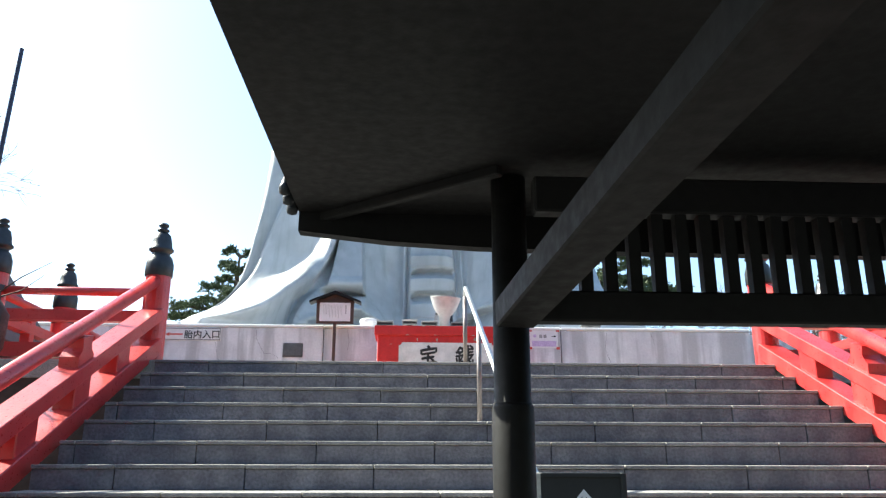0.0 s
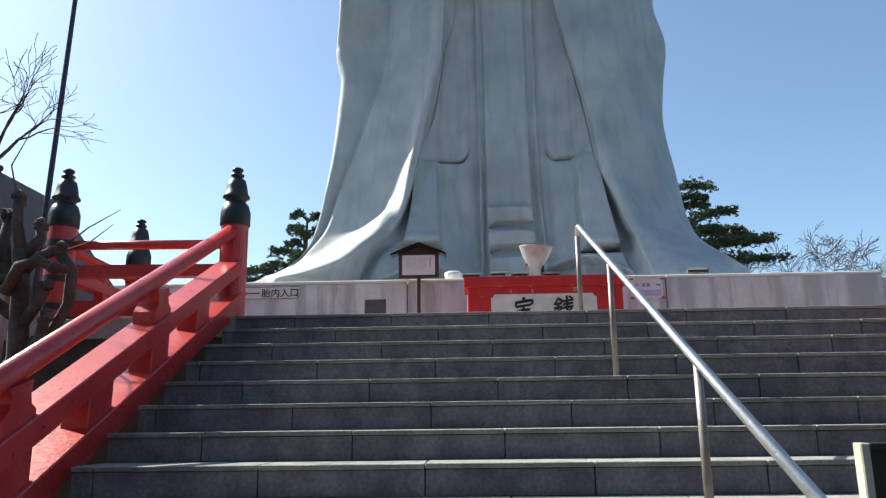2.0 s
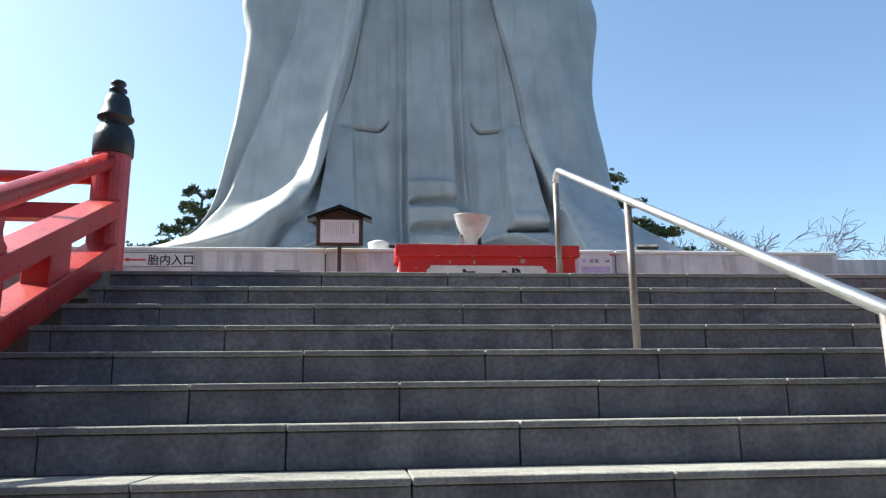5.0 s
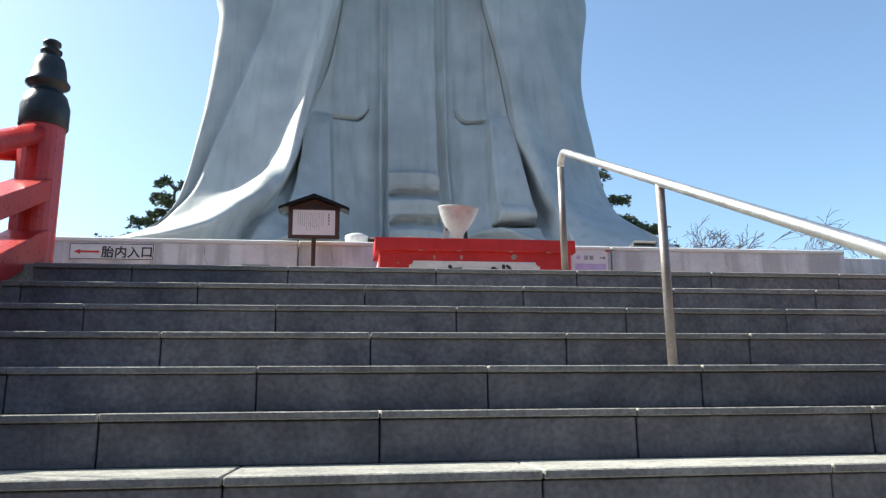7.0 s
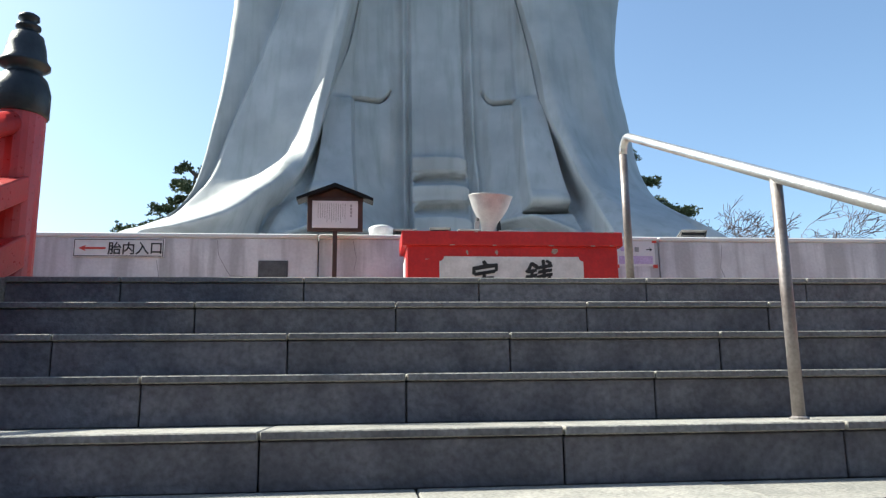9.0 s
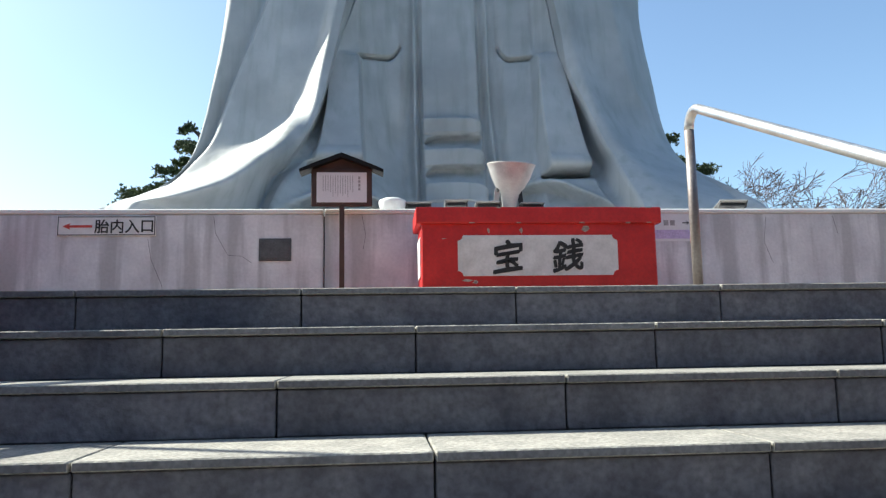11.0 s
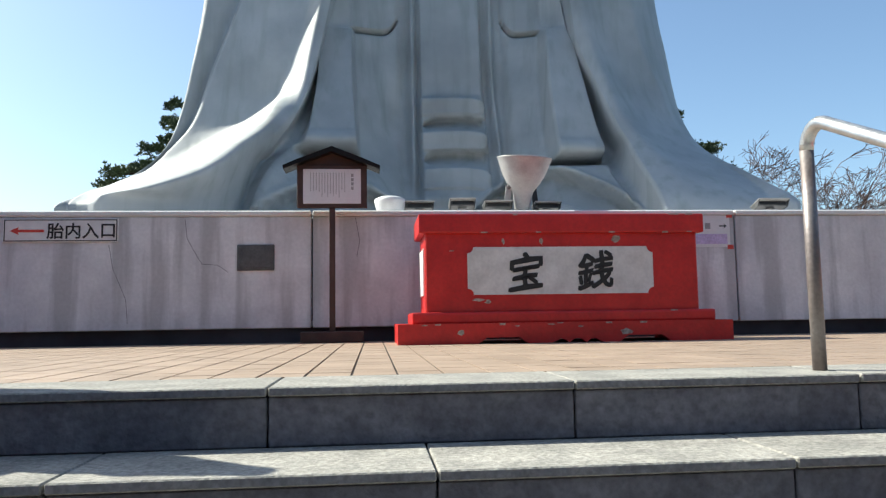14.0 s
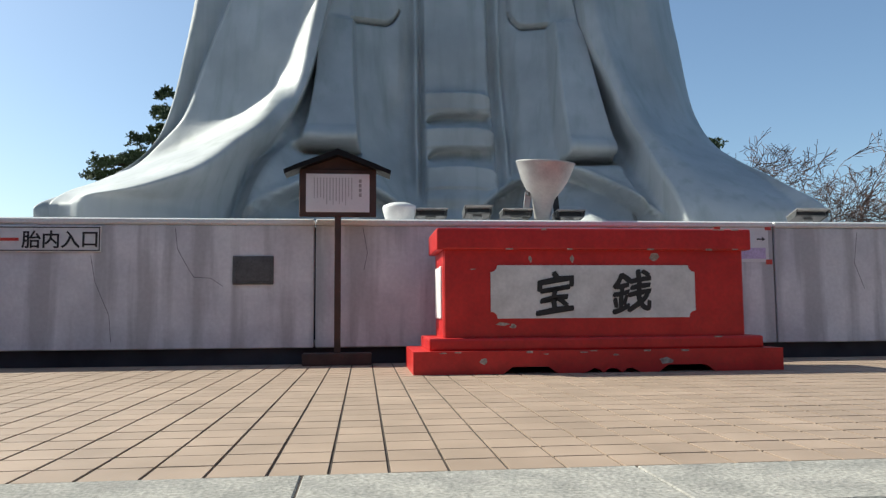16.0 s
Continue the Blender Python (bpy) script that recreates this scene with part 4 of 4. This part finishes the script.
def limb(bm, rnd, p, d, length, radius, depth, spread, sides, droop=0.0, twig=0.006):
    """A crooked limb that forks."""
    pts, rr = [p.copy()], [radius]
    n = 4
    for i in range(n):
        d = (d + Vector((rnd.uniform(-1, 1), rnd.uniform(-1, 1), rnd.uniform(-1, 1) - droop)) * 0.30).normalized()
        p = p + d * length / n
        pts.append(p.copy())
        rr.append(max(twig, radius * (1 - 0.5 * (i + 1) / n)))
    tube(bm, pts, rr, sides)
    if depth == 0:
        return
    for k in range(2 if depth > 1 else 3):
        u = rnd.randint(2, n)
        nd = (d + Vector((rnd.uniform(-1, 1), rnd.uniform(-1, 1), rnd.uniform(-0.6, 0.8))) * spread).normalized()
        limb(bm, rnd, pts[u], nd, length * rnd.uniform(0.6, 0.85), rr[u] * 0.75, depth - 1, spread, max(3, sides - 1), droop, twig)
    limb(bm, rnd, pts[-1], d, length * 0.75, rr[-1] * 0.9, depth - 1, spread, max(3, sides - 1), droop, twig)


def bare_tree(x, y, height, seed, label, lean=(0, 0)):
    rnd = random.Random(seed)
    t = thing("bare_tree", label, "tree", "leafless trees beyond the statue", at=(x, y, FLOOR))
    trunk = bmesh.new()
    fork = Vector((lean[0] * 0.4, lean[1] * 0.4, height * 0.42))
    tube(trunk, [(0, 0, 0), (0.1, 0, height * 0.2), fork], [0.26, 0.2, 0.16], 8)
    part("trunk", trunk, PALE_BARK, t, smooth=True)
    crown = bmesh.new()
    for k in range(10):
        a = 2 * math.pi * (k + rnd.random()) / 10
        d = Vector((math.cos(a) * 1.1 + lean[0] * 0.3, math.sin(a) * 0.8, rnd.uniform(0.15, 0.9))).normalized()
        limb(crown, rnd, fork, d, height * 0.238, 0.13, 5, 1.0, 5, 0.10, 0.012)
    part("crown", crown, TWIG, t, "bare twiggy crown")
    return t


bare_tree(16.6, 30.5, 10.3, 21, "leafless tree with a twiggy spreading crown beside the pine", (-0.5, 0))
bare_tree(20.6, 29.5, 10.0, 34, "broad leafless tree with drooping twiggy crown", (0.3, 0))
bare_tree(26.0, 31.0, 9.0, 55, "leafless tree with thin upright twigs at the end of the row", (0.4, 0))


def tuft(verts, faces, c, r, rnd, up):
    """A spray of needles: narrow blades out of one point."""
    for k in range(11):
        d = Vector((rnd.uniform(-1, 1), rnd.uniform(-1, 1), rnd.uniform(-0.35, 1) * up)).normalized()
        s = d.cross(Vector((rnd.uniform(-1, 1), rnd.uniform(-1, 1), rnd.uniform(-1, 1)))).normalized() * r * 0.16
        i = len(verts)
        verts += [tuple(c - s * 0.6), tuple(c + s * 0.6), tuple(c + d * r * 0.6 + s), tuple(c + d * r), tuple(c + d * r * 0.6 - s)]
        faces.append((i, i + 1, i + 2, i + 3, i + 4))


def pine(x, y, height, seed, label, boughs):
    """boughs: height, direction in degrees, length."""
    rnd = random.Random(seed)
    t = thing("pine_tree", label, "tree", "pines beyond the statue", at=(x, y, FLOOR))
    trunk = bmesh.new()
    tube(trunk, [(0, 0, 0), (0.2, 0, height * 0.4), (-0.1, 0, height * 0.8), (0, 0, height * 0.98)], [0.36, 0.27, 0.15, 0.05], 9)
    part("trunk", trunk, BARK, t, smooth=True)
    for z, turn, length in boughs:
        a = radians(turn)
        d = Vector((math.cos(a), math.sin(a), rnd.uniform(0.02, 0.24)))
        bm = bmesh.new()
        p0 = Vector((0, 0, z))
        pts = [p0 + d * length * u + Vector((0, 0, 0.25 * math.sin(u * 3))) for u in (0, 0.35, 0.7, 1.0)]
        tube(bm, pts, [0.09, 0.07, 0.05, 0.02], 6)
        b = part("bough", bm, BARK, t)
        verts, faces = [], []
        for k in range(int(95 * length)):
            u = rnd.uniform(0.25, 1.08)
            wide = 0.34 * length * (1.1 - u * 0.7)
            c = p0 + d * length * u + Vector((rnd.gauss(0, 0.45) * wide, rnd.gauss(0, 0.45) * wide, 0.25 * math.sin(min(u, 1) * 3) + rnd.gauss(0.05, 0.11)))
            tuft(verts, faces, c, rnd.uniform(0.08, 0.20), rnd, 1.0)
        me = bpy.data.meshes.new("needles")
        me.from_pydata(verts, [], faces)
        me.materials.append(PINE)
        tagged(new("needle_mass", me), "dark green needle clumps", kind="stuff").parent = b
    return t


pine(-7.6, 30.0, 11.9, 5, "dark green pine with layered boughs behind the robe", [(11.6, 170, 0.8), (11.5, 20, 0.8), (10.9, 190, 0.9), (10.6, 330, 1.2), (10.1, 170, 1.1), (9.6, 15, 1.6), (9.4, 200, 1.6), (8.9, 165, 2.4), (8.4, 0, 2.4), (8.3, 190, 2.9), (7.7, 175, 3.3), (7.2, 20, 3.2), (10.3, 260, 1.3), (9.0, 270, 2.0), (6.8, 180, 3.6)])
pine(11.1, 30.0, 13.2, 9, "tall dark green pine with long spreading boughs", [(12.6, 8, 2.2), (12.0, 355, 1.7), (11.5, 10, 1.8), (11.5, 180, 2.2), (10.7, 350, 2.9), (10.4, 10, 3.5), (10.0, 15, 3.6), (9.5, 355, 4.2), (9.1, 5, 4.7), (8.5, 350, 4.6), (12.0, 170, 2.0), (9.9, 270, 2.8), (10.6, 200, 2.8)])


def pruned_tree():
    """A hard-pruned tree with knobbed stubs and a few whips."""
    rnd = random.Random(17)
    t = thing("pruned_tree", "gnarled hard-pruned tree with knobbed stubs and thin whips", "tree", at=(-3.2, -0.85, FLOOR))
    h = -FLOOR
    bm = bmesh.new()
    tube(bm, [(0.05, 0, 0), (0.12, 0.02, 1.0), (0.06, 0, 1.9), (0.02, 0, h + 0.15), (-0.02, 0, h + 0.5)], [0.13, 0.11, 0.09, 0.075, 0.07], 10)
    part("trunk", bm, PALE_BARK, t, smooth=True)
    stubs = [[(0.0, 0, h + 0.45), (-0.08, 0, h + 0.75), (-0.10, 0.02, h + 0.98)], [(0.02, 0, h + 0.3), (0.18, -0.05, h + 0.42), (0.34, -0.02, h + 0.50)], [(0.34, -0.02, h + 0.48), (0.47, 0, h + 0.30), (0.46, 0, h + 0.0), (0.36, 0, h - 0.2), (0.2, 0, h - 0.3), (0.02, 0, h - 0.5)],
             [(-0.02, 0, h + 0.2), (-0.3, -0.05, h + 0.45), (-0.55, 0.0, h + 0.80)], [(0.0, 0, h - 0.1), (-0.3, 0.05, h + 0.1), (-0.6, 0.0, h + 0.28)], [(-0.3, 0, h + 0.42), (-0.5, 0.1, h + 1.05), (-0.40, 0.1, h + 1.3)], [(0.0, 0, h + 0.42), (0.12, 0.05, h + 0.62), (0.10, 0.06, h + 0.72)],
             [(-0.05, -0.1, h + 0.1), (0.1, -0.18, h + 0.32), (0.28, -0.2, h + 0.36), (0.42, -0.18, h + 0.28)], [(0.05, 0, h - 0.2), (0.22, -0.08, h - 0.02), (0.3, -0.1, h + 0.12)], [(-0.02, 0, h + 0.25), (-0.2, -0.12, h + 0.2), (-0.45, -0.1, h + 0.02), (-0.7, -0.1, h - 0.05)], [(-0.1, 0, h + 0.3), (-0.25, 0.1, h + 0.62), (-0.22, 0.1, h + 0.86)], [(0.08, 0, h - 0.6), (0.28, -0.1, h - 0.35), (0.33, -0.1, h - 0.12)]]
    for pts in stubs:
        bm = bmesh.new()
        tube(bm, pts, [0.055 - 0.018 * i / len(pts) for i in range(len(pts))], 8)
        for k in range(5):
            c = Vector(pts[-1]) + Vector((rnd.uniform(-1, 1), rnd.uniform(-1, 1), rnd.uniform(-0.6, 1))) * 0.05
            bmesh.ops.create_icosphere(bm, subdivisions=1, radius=rnd.uniform(0.03, 0.055), matrix=Matrix.Translation(c))
        part("stub", bm, PALE_BARK, t, smooth=True)
    bm = bmesh.new()
    for a, b, c in (((0.34, 0, h + 0.5), (0.6, -0.05, h + 0.68), (0.88, -0.05, h + 0.84)), ((0.36, 0, h + 0.48), (0.6, 0, h + 0.56), (0.80, 0, h + 0.72)), ((-0.1, 0, h + 0.95), (-0.2, 0, h + 1.3), (0.0, 0, h + 1.75))):
        tube(bm, [a, b, c], [0.010, 0.007, 0.003], 5)
    part("whips", bm, PALE_BARK, t, "thin young whips")
    bm = bmesh.new()
    for k in range(4):
        d = Vector((rnd.uniform(-0.3, 0.45), rnd.uniform(-0.4, 0.4), 0.9)).normalized()
        limb(bm, rnd, Vector((-0.5, 0.05, h + 1.15)), d, 0.55, 0.026, 3, 0.75, 5, 0.0, 0.003)
    tagged(part("twig_spray", bm, PALE_BARK, t, "fine bare twigs"), kind="stuff")
    return t


pruned_tree()


def skylight_screen():
    """Unseen leaf cards added behind the walker: they block skylight and close the place."""
    rnd = random.Random(2)
    verts, faces = [], []
    for k in range(2600):
        a = radians(rnd.uniform(185, 355))
        r = rnd.uniform(24, 31)
        top = 11.5 + 3.5 * noise.noise((a * 3, 0.5, 0.2))
        c = Vector((1.8 + r * math.cos(a), -3 + r * math.sin(a), FLOOR + rnd.uniform(0.3, 1.0) * top))
        for q in range(2):
            d = Vector((rnd.uniform(-1, 1), rnd.uniform(-1, 1), rnd.uniform(-1, 1))).normalized()
            s = d.orthogonal().normalized()
            w = rnd.uniform(0.8, 1.5)
            i = len(verts)
            verts += [tuple(c + d * w), tuple(c + s * w * 0.8), tuple(c - d * w), tuple(c - s * w * 0.8)]
            faces.append((i, i + 1, i + 2, i + 3))
    me = bpy.data.meshes.new("woods")
    me.from_pydata(verts, [], faces)
    me.materials.append(PINE)
    tagged(new("woods", me), "unseen belt of dark leaf cards, added to block skylight from behind", "woods", kind="stuff")


skylight_screen()

# ---------------------------------------------------------------- stairs and tiles, piece by piece


def shared_box(sx, sy, sz, mat_, bevel, front=None, cache={}):
    """front: another material for the face that looks at the foot of the stairs."""
    key = (round(sx, 3), round(sy, 3), round(sz, 3), mat_.name, front.name if front else "")
    if key not in cache:
        bm = boxed(0, sx, 0, sy, 0, sz, bevel)
        me = bpy.data.meshes.new("piece")
        bmesh.ops.recalc_face_normals(bm, faces=bm.faces[:])
        # front faces only take the dirtier colour with shade painted in
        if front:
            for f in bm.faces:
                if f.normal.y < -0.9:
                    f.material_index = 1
        bm.to_mesh(me)
        bm.free()
        me.materials.append(mat_)
        if front:
            me.materials.append(front)
        cache[key] = me
    return cache[key]


def stairs():
    core = bmesh.new()
    out = [(0.5, FLOOR), (0.5, -0.06)]
    for i in range(STEPS):
        out += [(-i * RUN + 0.05, -i * RISE - 0.06), (-i * RUN + 0.05, -(i + 1) * RISE - 0.06 if i < STEPS - 1 else FLOOR)]
    prism(core, out, LEFT + 0.004, RIGHT - 0.004, "x")
    t = tagged(part("stairs", core, MORTAR), "broad grey granite stairs of slab treads and risers", "stairs", kind="structure")
    rnd = random.Random(11)
    for i in range(STEPS):
        start = 0.004 * i - (SLAB / 2 if i % 2 else 0.0) - 2 * SLAB
        cuts = [LEFT] + [start + SLAB * k for k in range(10) if LEFT + 0.05 < start + SLAB * k < RIGHT - 0.05] + [RIGHT]
        for a, b in zip(cuts, cuts[1:]):
            ln = round(b - a - 0.006, 3)
            # riser colour is darker than the tread's: stains plus painted-in shade
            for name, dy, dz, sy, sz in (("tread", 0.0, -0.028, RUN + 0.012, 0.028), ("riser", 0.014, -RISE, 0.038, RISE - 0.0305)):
                ob = new(name, shared_box(ln, sy, sz, GRANITE if name == "tread" else STAINED_SHADED, 0.004, NOSING if name == "tread" else None))
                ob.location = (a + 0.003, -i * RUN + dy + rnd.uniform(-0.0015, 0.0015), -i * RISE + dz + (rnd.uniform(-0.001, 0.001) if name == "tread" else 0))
                ob.parent = t
    return t


stairs()


def tiles():
    pitch, gap = 0.1675, 0.010
    me = shared_box(pitch - gap, pitch - gap, 0.010, TILE, 0.0006)
    near, far = [], []
    for j in range(30):
        for i in range(-54, 74):
            x, y = 0.072 + i * pitch, 0.414 + j * pitch
            if not (-3.85 < x < 7.5 and y + pitch < 4.88):
                continue
            (near if -1.6 < x < 1.9 and y < 2.8 else far).append((x, y))
    rnd = random.Random(3)
    for x, y in near:
        ob = new("tile", me)
        ob.location = (x + gap / 2, y + gap / 2, -0.0100 + rnd.uniform(-0.0006, 0.0006))
        ob.parent = terrace
    verts, faces = [], []
    s, e = pitch - gap, 0.0006
    for x, y in far:
        k = len(verts)
        x, y = x + gap / 2, y + gap / 2
        z = rnd.uniform(-0.0005, 0.0005)
        verts += [(x, y, -0.0135), (x + s, y, -0.0135), (x + s, y + s, -0.0135), (x, y + s, -0.0135)]
        verts += [(x + e, y + e, z), (x + s - e, y + e, z), (x + s - e, y + s - e, z), (x + e, y + s - e, z)]
        faces += [(k + 4, k + 5, k + 6, k + 7)] + [(k + a, k + b, k + b + 4, k + a + 4) for a, b in ((0, 1), (1, 2), (2, 3), (3, 0))]
    m = bpy.data.meshes.new("tiles")
    m.from_pydata(verts, [], faces)
    m.materials.append(TILE)
    ob = new("tiles", m)
    ob.parent = terrace
    tagged(ob, "square terracotta tiles farther along the terrace", kind="stuff")


tiles()
# kerb stones at the terrace edge beside the stairs
for a, b in ((-3.85, LEFT), (RIGHT, 7.65)):
    tagged(part("kerb", boxed(a, b, 0.03, 0.41, -0.2, 0.0, 0.006), GRANITE), "grey granite kerb along the terrace edge", "kerb", kind="structure")
